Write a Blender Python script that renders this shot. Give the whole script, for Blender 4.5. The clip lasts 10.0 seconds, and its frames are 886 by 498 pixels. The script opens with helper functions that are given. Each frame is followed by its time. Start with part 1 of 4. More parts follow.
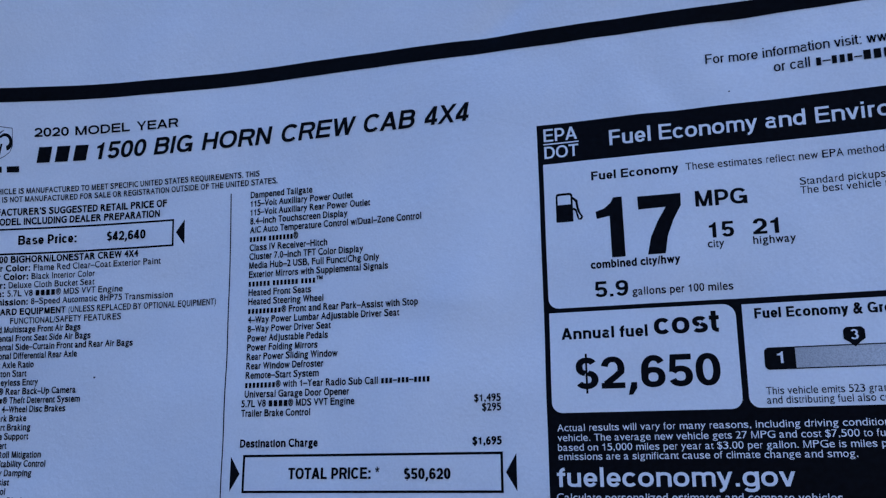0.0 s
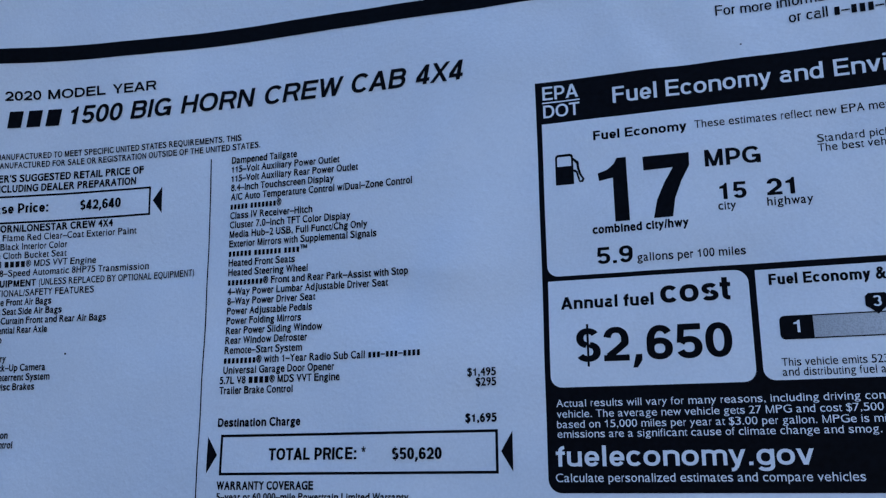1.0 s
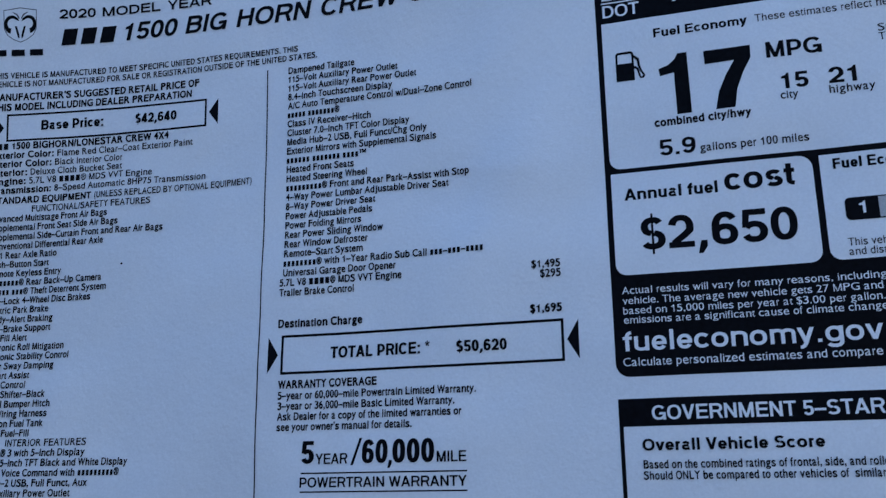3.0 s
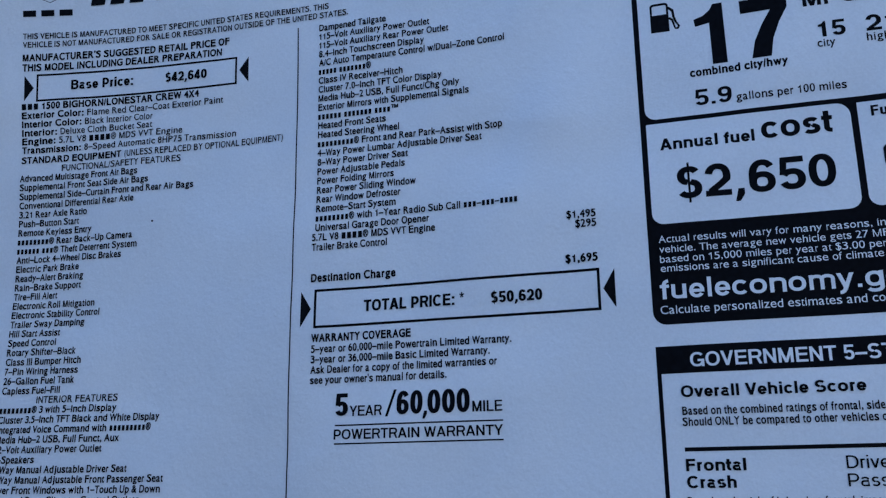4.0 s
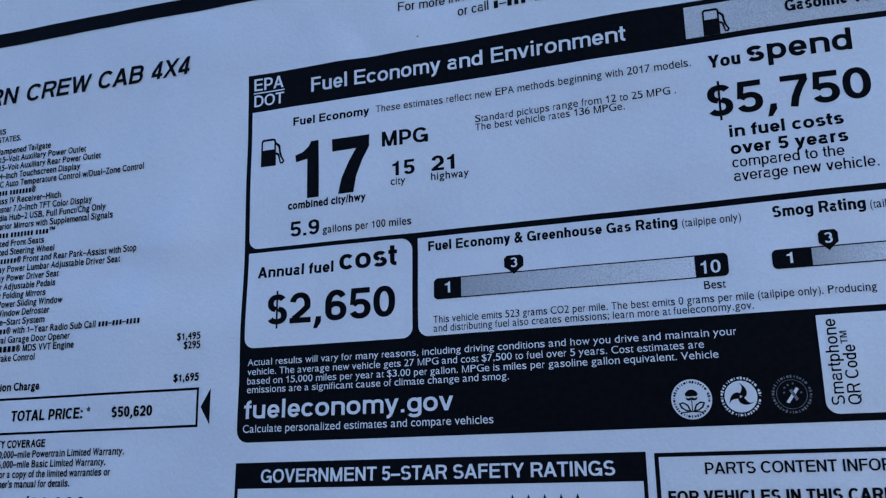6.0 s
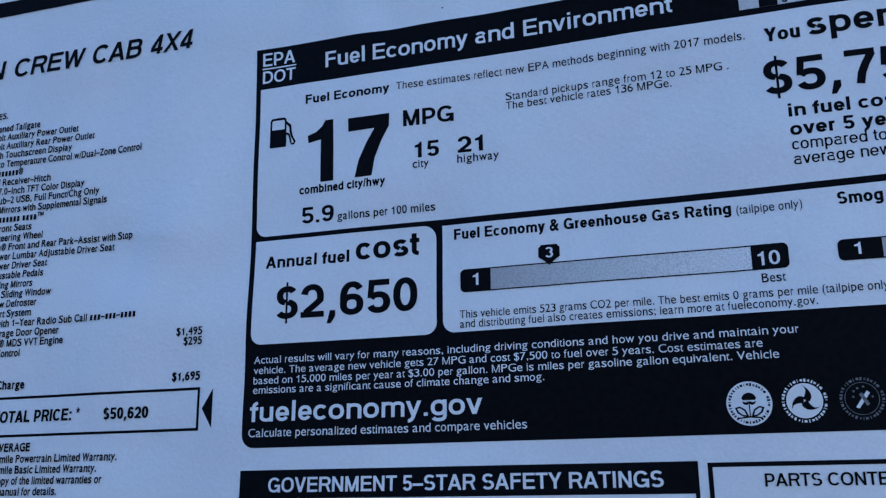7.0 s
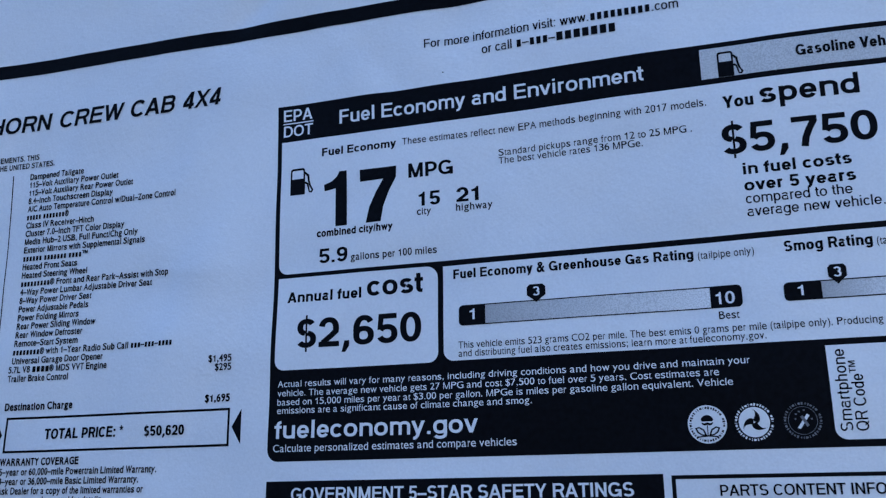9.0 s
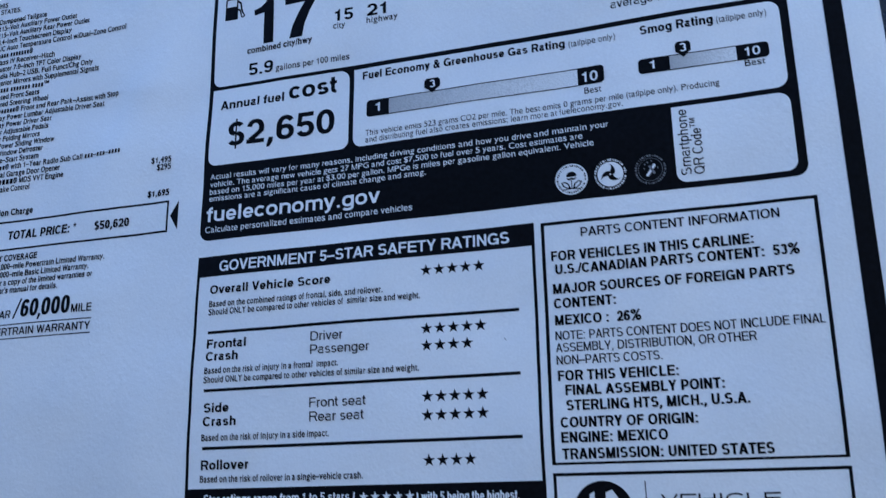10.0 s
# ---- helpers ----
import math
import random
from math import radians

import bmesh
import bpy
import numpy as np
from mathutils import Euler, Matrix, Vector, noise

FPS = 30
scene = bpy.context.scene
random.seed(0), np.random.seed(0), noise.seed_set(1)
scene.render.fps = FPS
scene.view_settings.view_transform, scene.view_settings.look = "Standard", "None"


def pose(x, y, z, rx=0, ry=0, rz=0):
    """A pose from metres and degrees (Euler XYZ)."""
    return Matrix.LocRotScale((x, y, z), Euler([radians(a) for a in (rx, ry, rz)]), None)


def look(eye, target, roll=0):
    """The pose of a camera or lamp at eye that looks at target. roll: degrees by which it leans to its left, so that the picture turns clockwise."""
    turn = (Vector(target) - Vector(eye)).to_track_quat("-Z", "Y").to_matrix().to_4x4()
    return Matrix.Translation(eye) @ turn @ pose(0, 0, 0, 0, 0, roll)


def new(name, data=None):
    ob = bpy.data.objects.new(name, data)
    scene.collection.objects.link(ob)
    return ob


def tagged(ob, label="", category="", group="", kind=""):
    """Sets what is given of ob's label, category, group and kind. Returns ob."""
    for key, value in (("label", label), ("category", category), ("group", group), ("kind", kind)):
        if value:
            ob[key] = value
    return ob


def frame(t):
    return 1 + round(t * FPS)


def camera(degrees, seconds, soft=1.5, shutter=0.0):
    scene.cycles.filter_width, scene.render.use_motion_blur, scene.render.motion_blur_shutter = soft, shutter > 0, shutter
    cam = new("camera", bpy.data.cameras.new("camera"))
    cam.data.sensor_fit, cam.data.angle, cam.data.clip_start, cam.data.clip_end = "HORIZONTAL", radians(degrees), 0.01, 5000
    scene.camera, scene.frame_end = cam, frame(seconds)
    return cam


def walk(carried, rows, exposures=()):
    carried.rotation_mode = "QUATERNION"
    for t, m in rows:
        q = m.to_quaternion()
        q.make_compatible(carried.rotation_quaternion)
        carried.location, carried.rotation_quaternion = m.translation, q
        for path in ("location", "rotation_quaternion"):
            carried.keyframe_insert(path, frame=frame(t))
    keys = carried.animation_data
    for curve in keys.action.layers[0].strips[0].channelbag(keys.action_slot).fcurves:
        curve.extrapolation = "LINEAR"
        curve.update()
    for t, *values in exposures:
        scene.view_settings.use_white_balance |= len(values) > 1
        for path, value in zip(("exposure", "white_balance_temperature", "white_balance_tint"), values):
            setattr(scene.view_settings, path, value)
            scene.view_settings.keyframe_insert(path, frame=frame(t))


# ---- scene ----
# ---- camera: rows in millimetres and degrees on the sticker's own axes (x along the print, y into the window, z up the sheet) ----
LEAN, SILL = -20.0, 1.50
STICKER = pose(0, 0, SILL, LEAN, 0, 0)
cam = camera(51.280, 10.0, soft=1.25, shutter=0.15)
ROWS = [
    (0.0, 48.28, -266.76, -98.87, 102.950, 0.593, 16.756),
    (0.5, 43.68, -253.40, -101.54, 103.786, 0.411, 16.758),
    (1.0, 44.96, -246.58, -107.05, 103.502, 0.417, 16.791),
    (1.5, 46.41, -239.70, -115.60, 103.581, 0.522, 16.797),
    (2.0, 45.16, -242.91, -120.71, 103.546, 0.546, 16.797),
    (2.5, 40.82, -246.06, -124.88, 104.429, 0.561, 16.680),
    (3.0, 23.85, -246.50, -141.10, 104.643, 0.633, 16.350),
    (3.2, 17.56, -246.26, -147.35, 104.749, 0.593, 16.337),
    (4.3, 14.18, -244.97, -155.08, 104.836, 0.591, 16.868),
    (4.5, 22.19, -245.42, -152.52, 104.775, 0.591, 17.053),
    (5.0, 73.29, -256.09, -137.92, 104.751, 0.949, 16.404),
    (5.5, 130.90, -240.63, -129.41, 104.390, 1.023, 17.959),
    (5.7, 138.78, -241.06, -126.65, 104.501, 1.027, 17.892),
    (6.8, 136.06, -229.35, -127.62, 104.851, 0.692, 17.146),
    (7.0, 122.04, -221.94, -125.99, 105.066, 0.649, 16.906),
    (7.5, 118.71, -226.30, -116.79, 105.040, 0.535, 17.032),
    (8.0, 118.61, -227.12, -118.61, 105.051, 0.658, 16.967),
    (8.5, 118.59, -238.71, -120.13, 104.986, 0.742, 17.039),
    (9.0, 132.90, -255.72, -124.74, 105.250, 0.702, 17.077),
    (9.5, 141.59, -263.71, -159.07, 105.333, 0.858, 17.123),
    (10.0, 166.86, -263.29, -205.08, 106.398, 0.745, 17.291),
]
walk(cam, [(t, STICKER @ pose(x / 1000, y / 1000, z / 1000, rx, ry, rz)) for t, x, y, z, rx, ry, rz in ROWS],
     exposures=[(0.0, 1.35, 4585, 16), (0.5, 1.39, 4630, 11), (2.5, 1.39, 4755, 7), (4.5, 1.42, 4735, 7), (5.5, 1.47, 4775, 9), (7.0, 1.42, 4575, 7),
                (7.5, 1.48, 4615, 7), (8.5, 1.55, 4635, 8), (9.0, 1.58, 4695, 9), (9.5, 1.63, 4715, 8), (10.0, 1.73, 4765, 7)])

# ---- light: open shade under a clear sky, the sun stands behind the vehicle and strikes an added, unseen pale bounce wall beside it ----
ELEVATION, AZIMUTH = 34.0, -38.0
world = bpy.data.worlds.new("sky")
scene.world = world
world.use_nodes = True
wn = world.node_tree
sky = wn.nodes.new("ShaderNodeTexSky")
sky.sky_type, sky.sun_disc = "NISHITA", False
sky.sun_elevation, sky.sun_rotation = radians(ELEVATION), radians(AZIMUTH)
wn.links.new(sky.outputs[0], wn.nodes["Background"].inputs[0])
wn.nodes["Background"].inputs[1].default_value = 0.12
sun = new("sun", bpy.data.lights.new("sun", "SUN"))
sun.data.energy, sun.data.angle, sun.data.color = 3.6, radians(0.5), (1.0, 0.95, 0.88)
to_sun = Vector((math.sin(radians(AZIMUTH)) * math.cos(radians(ELEVATION)), math.cos(radians(AZIMUTH)) * math.cos(radians(ELEVATION)), math.sin(radians(ELEVATION))))
sun.matrix_world = look(to_sun * 20, (0, 0, 0))


# ---- materials ----
def material(name, colour, rough=0.5, metal=0.0):
    m = bpy.data.materials.new(name)
    m.use_nodes = True
    b = m.node_tree.nodes["Principled BSDF"]
    b.inputs["Base Color"].default_value = (*colour, 1)
    b.inputs["Roughness"].default_value = rough
    b.inputs["Metallic"].default_value = metal
    return m, m.node_tree, b


def noise_node(nt, scale, detail=3.0, rough=0.5):
    n = nt.nodes.new("ShaderNodeTexNoise")
    n.inputs["Scale"].default_value, n.inputs["Detail"].default_value, n.inputs["Roughness"].default_value = scale, detail, rough
    c = nt.nodes.new("ShaderNodeTexCoord")
    nt.links.new(c.outputs["Object"], n.inputs["Vector"])
    return n.outputs["Fac"]


def ramp(nt, fac, low, high, a=0.3, b=0.7):
    r = nt.nodes.new("ShaderNodeValToRGB")
    r.color_ramp.elements[0].position, r.color_ramp.elements[1].position = a, b
    r.color_ramp.elements[0].color, r.color_ramp.elements[1].color = (*low, 1), (*high, 1)
    nt.links.new(fac, r.inputs["Fac"])
    return r.outputs["Color"]


def mixed(nt, a, b, fac=0.5, mode="MULTIPLY"):
    m = nt.nodes.new("ShaderNodeMix")
    m.data_type, m.blend_type = "RGBA", mode
    m.inputs["Factor"].default_value = fac
    nt.links.new(a, m.inputs["A"])
    nt.links.new(b, m.inputs["B"])
    return m.outputs["Result"]


def bump(nt, b, facs):
    last = None
    for fac, strength, depth in facs:
        n = nt.nodes.new("ShaderNodeBump")
        n.inputs["Strength"].default_value, n.inputs["Distance"].default_value = strength, depth
        nt.links.new(fac, n.inputs["Height"])
        if last:
            nt.links.new(last, n.inputs["Normal"])
        last = n.outputs["Normal"]
    nt.links.new(last, b.inputs["Normal"])


def paper_material(name, low, high):
    m, nt, b = material(name, high, 0.45)
    c = mixed(nt, ramp(nt, noise_node(nt, 22, 3), low, high), ramp(nt, noise_node(nt, 1500, 2), (0.93, 0.93, 0.93), (1, 1, 1)), 1.0)
    nt.links.new(c, b.inputs["Base Color"])
    bump(nt, b, [(noise_node(nt, 760, 2, 0.5), 0.30, 0.0003), (ramp(nt, noise_node(nt, 430, 2), (0, 0, 0), (1, 1, 1), 0.55, 0.72), 0.30, 0.00012), (noise_node(nt, 120, 3), 0.33, 0.0006), (noise_node(nt, 46, 3), 0.20, 0.0016)])
    return m


PAPER = paper_material("paper_white", (0.755, 0.765, 0.78), (0.84, 0.84, 0.84))


def ink_material(name, low, high, rough):
    m, nt, b = material(name, low, rough)
    nt.links.new(ramp(nt, noise_node(nt, 700, 3), low, high), b.inputs["Base Color"])
    b.inputs["Specular IOR Level"].default_value = 0.08
    bump(nt, b, [(noise_node(nt, 900, 3, 0.6), 0.3, 0.0001)])
    return m


INK = ink_material("black_toner", (0.0006, 0.0008, 0.0016), (0.0028, 0.0033, 0.0055), 0.65)


def halftone_material(name, light, dark, x0, x1):
    """A screen of fine black dots, which thins out along the bar from x0 to x1 (metres on the sheet)."""
    m, nt, b = material(name, light, 0.6)
    c = nt.nodes.new("ShaderNodeTexCoord")
    split = nt.nodes.new("ShaderNodeSeparateXYZ")
    nt.links.new(c.outputs["Object"], split.inputs[0])
    run = nt.nodes.new("ShaderNodeMapRange")
    run.inputs["From Min"].default_value, run.inputs["From Max"].default_value = x0, x1
    nt.links.new(split.outputs["X"], run.inputs["Value"])
    tone = ramp(nt, run.outputs["Result"], dark, light, 0.0, 1.0)
    dots = ramp(nt, noise_node(nt, 2600, 1), (0.5, 0.5, 0.5), (1.0, 1.0, 1.0), 0.35, 0.6)
    nt.links.new(mixed(nt, tone, dots, 0.5), b.inputs["Base Color"])
    return m


GREY_RUN = halftone_material("grey_screen_run", (0.82, 0.82, 0.82), (0.44, 0.44, 0.44), 0.068, 0.131)
GREY_SHORT = halftone_material("grey_screen_short", (0.82, 0.82, 0.82), (0.44, 0.44, 0.44), 0.159, 0.179)
GREY_FLAT = halftone_material("grey_screen_flat", (0.6, 0.6, 0.6), (0.6, 0.6, 0.6), 0.0, 1.0)

# ---- the sheet's form: flat in the middle, curling towards the viewer along one side and along the top ----
BEND = (((2, 0), 0.5557), ((1, 1), 0.0132), ((0, 2), -2.8096), ((3, 0), -0.2433), ((2, 1), -1.1192), ((1, 2), -0.9176), ((4, 0), -0.6362), ((5, 0), 0.1459), ((0, 3), -2.2871), ((2, 2), 0.9131), ((3, 1), 0.1376), ((3, 2), 0.8389), ((4, 1), 0.0197), ((1, 3), 0.1260), ((0, 4), -0.0489), ((2, 3), 0.4196), ((6, 0), 0.0784), ((5, 1), 0.1194), ((3, 3), -0.1763), ((4, 2), -0.2881), ((1, 4), 0.0387))
LEFT, RIGHT, TOP, BOTTOM = -226.0, 219.3, 64.0, -232.0
NODES, WEIGHTS = np.polynomial.legendre.leggauss(6)


def depth_and_slopes(u, v):
    a, b = u / 100, (v + 60) / 100
    w, wu, wv = 0 * a, 0 * a, 0 * a
    for (i, j), k in BEND:
        w = w + k * a ** i * b ** j
        if i:
            wu = wu + k * i * a ** (i - 1) * b ** j / 100
        if j:
            wv = wv + k * j * a ** i * b ** (j - 1) / 100
    return w, wu, wv


def depth(u, v):
    """Millimetres from the sheet's base plane; past the printed area the sheet runs on straight."""
    uc, vc = np.clip(u, -212, 221), np.clip(v, -203, 60)
    w, wu, wv = depth_and_slopes(uc, vc)
    return w + wu * (u - uc) + wv * (v - vc)


# soft dents and folds: centre u, v, direction in degrees, length, width, height in millimetres
FOLDS = ((-9, 38, 39, 16, 5, 0.28), (27, 12, -55, 18, 7, -0.36), (36, 9, -56, 18, 7, 0.36), (62, 20, -70, 16, 9, 0.4), (20, 14, -30, 22, 9, 0.25),
         (-45, -55, 60, 30, 14, 0.35), (-70, -140, 35, 26, 12, -0.35), (-120, 45, 10, 60, 14, -0.3), (90, -40, 15, 45, 12, 0.2),
         (-150, -100, 70, 40, 16, 0.3), (170, -140, 80, 40, 14, 0.25))


# sharper creases: centre u, v, direction in degrees, length, fall on the left and on the right of it, height
CREASES = ((-10.5, 37, 30, 17, 14, 11, 0.8), (-27.7, -51.4, -2, 15, 30, 11, -1.1), (-39.5, -57, 72, 12, 30, 12, 0.6), (-95, -145, 26, 15, 26, 12, -0.9),
           (68.2, 11, 92, 8, 16, 8, -0.4), (-34, -16, 62, 14, 9, 20, -0.5), (22, 20, 20, 18, 18, 8, -0.4), (110, -33, -12, 26, 26, 12, -0.4), (-148, -150, 48, 24, 26, 12, -0.7))


# a gentle cockle of the paper: direction, wavelength, phase, height
COCKLE = [(random.uniform(0, 3.14), w, random.uniform(0, 6.28), 0.0028 * w) for w in (17, 23, 28, 36, 44, 58, 75, 96)]


def folds(u, v):
    out = 0 * u
    for cu, cv, turn, length, width, high in FOLDS:
        c, s = math.cos(radians(turn)), math.sin(radians(turn))
        along, across = (u - cu) * c + (v - cv) * s, (v - cv) * c - (u - cu) * s
        out = out + 3.0 * high * np.exp(-(along / length) ** 2 - (across / width) ** 2)
    for cu, cv, turn, length, left, right, high in CREASES:
        c, s = math.cos(radians(turn)), math.sin(radians(turn))
        along, across = (u - cu) * c + (v - cv) * s, (v - cv) * c - (u - cu) * s
        out = out + 1.5 * high * np.exp(-(along / length) ** 2 - np.sqrt(across ** 2 + 0.5) / np.where(across > 0, left, right))
    for turn, wave, phase, high in COCKLE:
        out = out + high * np.sin(2 * math.pi * (u * math.cos(turn) + v * math.sin(turn)) / wave + phase + 0.6 * np.sin((v * math.cos(turn) - u * math.sin(turn)) / wave * 3.1))
    return out


def on_sheet(u, v, lift=0.0):
    """The place, in metres on the sticker's axes, of the point (u, v) of the sheet, lift millimetres in front of it."""
    u, v = np.asarray(u, float), np.asarray(v, float)
    short = 0 * u
    for x, g in zip(NODES, WEIGHTS):
        short = short + g / 2 * (np.sqrt(np.maximum(1 - depth_and_slopes(np.clip(u, -212, 221) * (x + 1) / 2, np.clip(v, -203, 60))[1] ** 2, 0.05)) - 1)
    return np.stack([u * (1 + short), depth(u, v) + folds(u, v) - lift, v], -1) / 1000


# ---- building helpers ----
def holder(name, m, label, category, kind=""):
    ob = new(name)
    ob.empty_display_size = 0.05
    ob.matrix_world = m
    return tagged(ob, label, category, kind=kind)


def curve_mesh(cu):
    ob = bpy.data.objects.new("outline", cu)
    bm = bmesh.new()
    bm.from_mesh(ob.to_mesh())
    ob.to_mesh_clear()
    bpy.data.objects.remove(ob)
    bpy.data.curves.remove(cu)
    return bm


# Widths of the letters in thousandths of an em, for a plain grotesque.
WIDTHS = {}
for chars, wide in (("ijl", 222), (" !,./:;I\\tf", 278), ("'", 191), ("()-r", 333), ("*", 389), ("Jcksvxyz", 500), ("$0123456789Labdeghnopqu–", 556), ("+", 584),
                    ("FTZ", 611), ("ABEKPSVXY&", 667), ("CDHNRUw", 722), ("®", 737), ("GOQ", 778), ("Mm", 833), ("%", 889), ("W", 944), ("™", 1000), ("#", 545), ("^", 700)):
    for c in chars:
        WIDTHS[c] = wide / 1000
HEAVY = {}
for chars, wide in (("il", 278), (":;ft", 333), ("rj", 389), ("bdghnopqu", 611), ("ceksvxy", 556), ("J", 556), ("L", 611), ("ABCDHKNRU&", 722), ("w", 778), ("m", 889)):
    for c in chars:
        HEAVY[c] = wide / 1000
# Room at each side of a letter: upright stems, rounds, slants.
ROOM = {}
for chars, left, right in (("HIMNUhiluj", 0.072, 0.072), ("J", 0.025, 0.072), ("BDEFKLPRbkmnpr", 0.075, 0.04), ("CGOQSceosg", 0.042, 0.042), ("adq", 0.04, 0.068), ("AVWXYvwxyZTzft/", 0.016, 0.016),
                           (",.:;", 0.09, 0.09), ("0235678964$", 0.038, 0.038), ("()'", 0.06, 0.04), ("–", 0.0, 0.0)):
    for c in chars:
        ROOM[c] = (left, right)
GLYPHS = {}


def outline(char):
    """Points and faces of one letter of the built-in type, as it comes."""
    if char not in GLYPHS:
        cu = bpy.data.curves.new("type", "FONT")
        cu.body, cu.resolution_u, cu.fill_mode = char, 4, "FRONT"
        cu.dimensions = "2D"
        bm = curve_mesh(cu)
        bm.verts.index_update()
        GLYPHS[char] = (np.array([v.co[:2] for v in bm.verts]).reshape(-1, 2), [[v.index for v in f.verts] for f in bm.faces])
        bm.free()
    return GLYPHS[char]


CAP_IN, MID_IN = float(outline("H")[0][:, 1].max()), float(outline("x")[0][:, 1].max())
TALL_IN = float(outline("l")[0][:, 1].max())
STEM_IN = float(np.ptp(outline("l")[0][:, 0])) * 0.718 / CAP_IN
CAP, MID = 0.718, 0.523
FITTED = {}


def level(y):
    """Heights of the built-in type brought to a large x-height with ascenders as high as the capitals."""
    return np.interp(y, [-1.0, 0.0, MID_IN, CAP_IN, max(TALL_IN, CAP_IN + 0.001), 2.0], [-0.82 * CAP / CAP_IN, 0.0, MID, CAP, CAP + 0.004, 1.4])


def ring(pts, faces, weight):
    """A heavier letter: copies of it set off in a ring. Returns points, faces and each point's layer."""
    if weight <= 0.002:
        return pts, faces, np.zeros(len(pts))
    n = 4 if weight < 0.012 else 8
    out, all_faces = [pts], list(faces)
    for k in range(n):
        a = 2 * math.pi * (k + 0.5) / n
        all_faces += [[i + (k + 1) * len(pts) for i in f] for f in faces]
        out.append(pts + weight * np.array((math.cos(a), math.sin(a))))
    return np.concatenate(out), all_faces, np.repeat(np.arange(n + 1), len(pts))


def letter(char, stem):
    """One letter in its cell: points, faces, layers and the cell's width, in ems."""
    key = (char, stem)
    if key in FITTED:
        return FITTED[key]
    wide = HEAVY.get(char, WIDTHS.get(char, 0.556)) if stem > 0.11 else WIDTHS.get(char, 0.556)
    left, right = ROOM.get(char, (0.04, 0.04))
    if stem > 0.145:
        left, right = left * 0.7, right * 0.7
    grow = max(0.0, (stem - STEM_IN) / 2)
    if char == " ":
        made = (np.zeros((0, 2)), [], np.zeros(0), wide)
    elif char in "#^":
        h = 0.56 if char == "#" else 0.66
        made = (np.array([(0.1, 0), (wide - 0.1, 0), (wide - 0.1, h), (0.1, h)]), [[0, 1, 2, 3]], np.zeros(4), wide)
    elif char == "M":
        a, b, c, w = 0.07, wide - 0.07, wide / 2, min(stem, 0.19)
        quads = [((a, 0), (a + w, 0), (a + w, CAP), (a, CAP)), ((b - w, 0), (b, 0), (b, CAP), (b - w, CAP)),
                 ((c - 0.52 * w, 0), (c + 0.3 * w, 0), (a + 1.3 * w, CAP), (a + 0.3 * w, CAP)), ((c - 0.3 * w, 0), (c + 0.52 * w, 0), (b - 0.3 * w, CAP), (b - 1.3 * w, CAP))]
        made = (np.array(quads).reshape(-1, 2), [[4 * k, 4 * k + 1, 4 * k + 2, 4 * k + 3] for k in range(4)], np.repeat(np.array((0, 0, 1, 2)), 4), wide)
    elif char == "*":
        quads = []
        for k in range(5):
            c, q = math.cos(radians(90 + 72 * k)), math.sin(radians(90 + 72 * k))
            quads += [(0.195 + c * r - q * h, 0.57 + q * r + c * h) for r, h in ((0.0, -0.03), (0.17, -0.045), (0.17, 0.045), (0.0, 0.03))]
        made = (np.array(quads), [[4 * k, 4 * k + 1, 4 * k + 2, 4 * k + 3] for k in range(5)], np.repeat(np.arange(5), 4), wide)
    elif char == "1":
        r, l = 0.365 + 0.25 * (stem - 0.085), 0.365 - 0.75 * (stem - 0.085) - 0.085
        t = 0.075 + 0.3 * (stem - 0.085)
        pts = [(l, 0), (r, 0), (r, 0.709), (r - 0.07, 0.709), (r - 0.13, 0.62), (0.095, 0.56), (0.095, 0.56 - t), (l, 0.56 - t)]
        made = (np.array(pts), [[0, 1, 2, 7], [2, 3, 4, 7], [4, 5, 6, 7]], np.zeros(8), wide)
    else:
        p, f = outline(char)
        p = np.stack([p[:, 0], level(p[:, 1])], -1)
        if char == "J":
            p[:, 1] = (p[:, 1] - p[:, 1].min()) * CAP / np.ptp(p[:, 1])
        lo, hi = p[:, 0].min(), p[:, 0].max()
        if char in "ilI.,:;'|":
            room = min(hi - lo, wide * 0.5)
            x = (p[:, 0] - lo) * room / (hi - lo) + (wide - room) / 2
        else:
            x = left + grow + (p[:, 0] - lo) * (wide - left - right - 2 * grow) / (hi - lo)
        made = (*ring(np.stack([x, p[:, 1]], -1), f, grow), wide)
    FITTED[key] = made
    return made


def set_line(body, stem):
    """A line of type in ems; '#' and '^' are plain bars."""
    pts, faces, layers, n, x = [], [], [], 0, 0.0
    for char in body:
        p, f, lay, wide = letter(char, stem)
        if len(p):
            pts.append(p + (x, 0))
            layers.append(lay)
            faces += [[k + n for k in q] for q in f]
            n += len(p)
        x += wide
    return np.concatenate(pts), faces, np.concatenate(layers)


# ---- display type: a plain grotesque drawn with strokes of even weight, for headings and figures ----
def oval(x0, x1, y0, y1, a0=0.0, a1=360.0, n=0):
    """An arc, in degrees, of a slightly squared oval."""
    n = n or max(6, int(abs(a1 - a0) / 12))
    out = []
    for k in range(n + 1):
        a = radians(a0 + (a1 - a0) * k / n)
        c, s = math.cos(a), math.sin(a)
        out.append(((x0 + x1) / 2 + (x1 - x0) / 2 * math.copysign(abs(c) ** 0.88, c), (y0 + y1) / 2 + (y1 - y0) / 2 * math.copysign(abs(s) ** 0.88, s)))
    return out


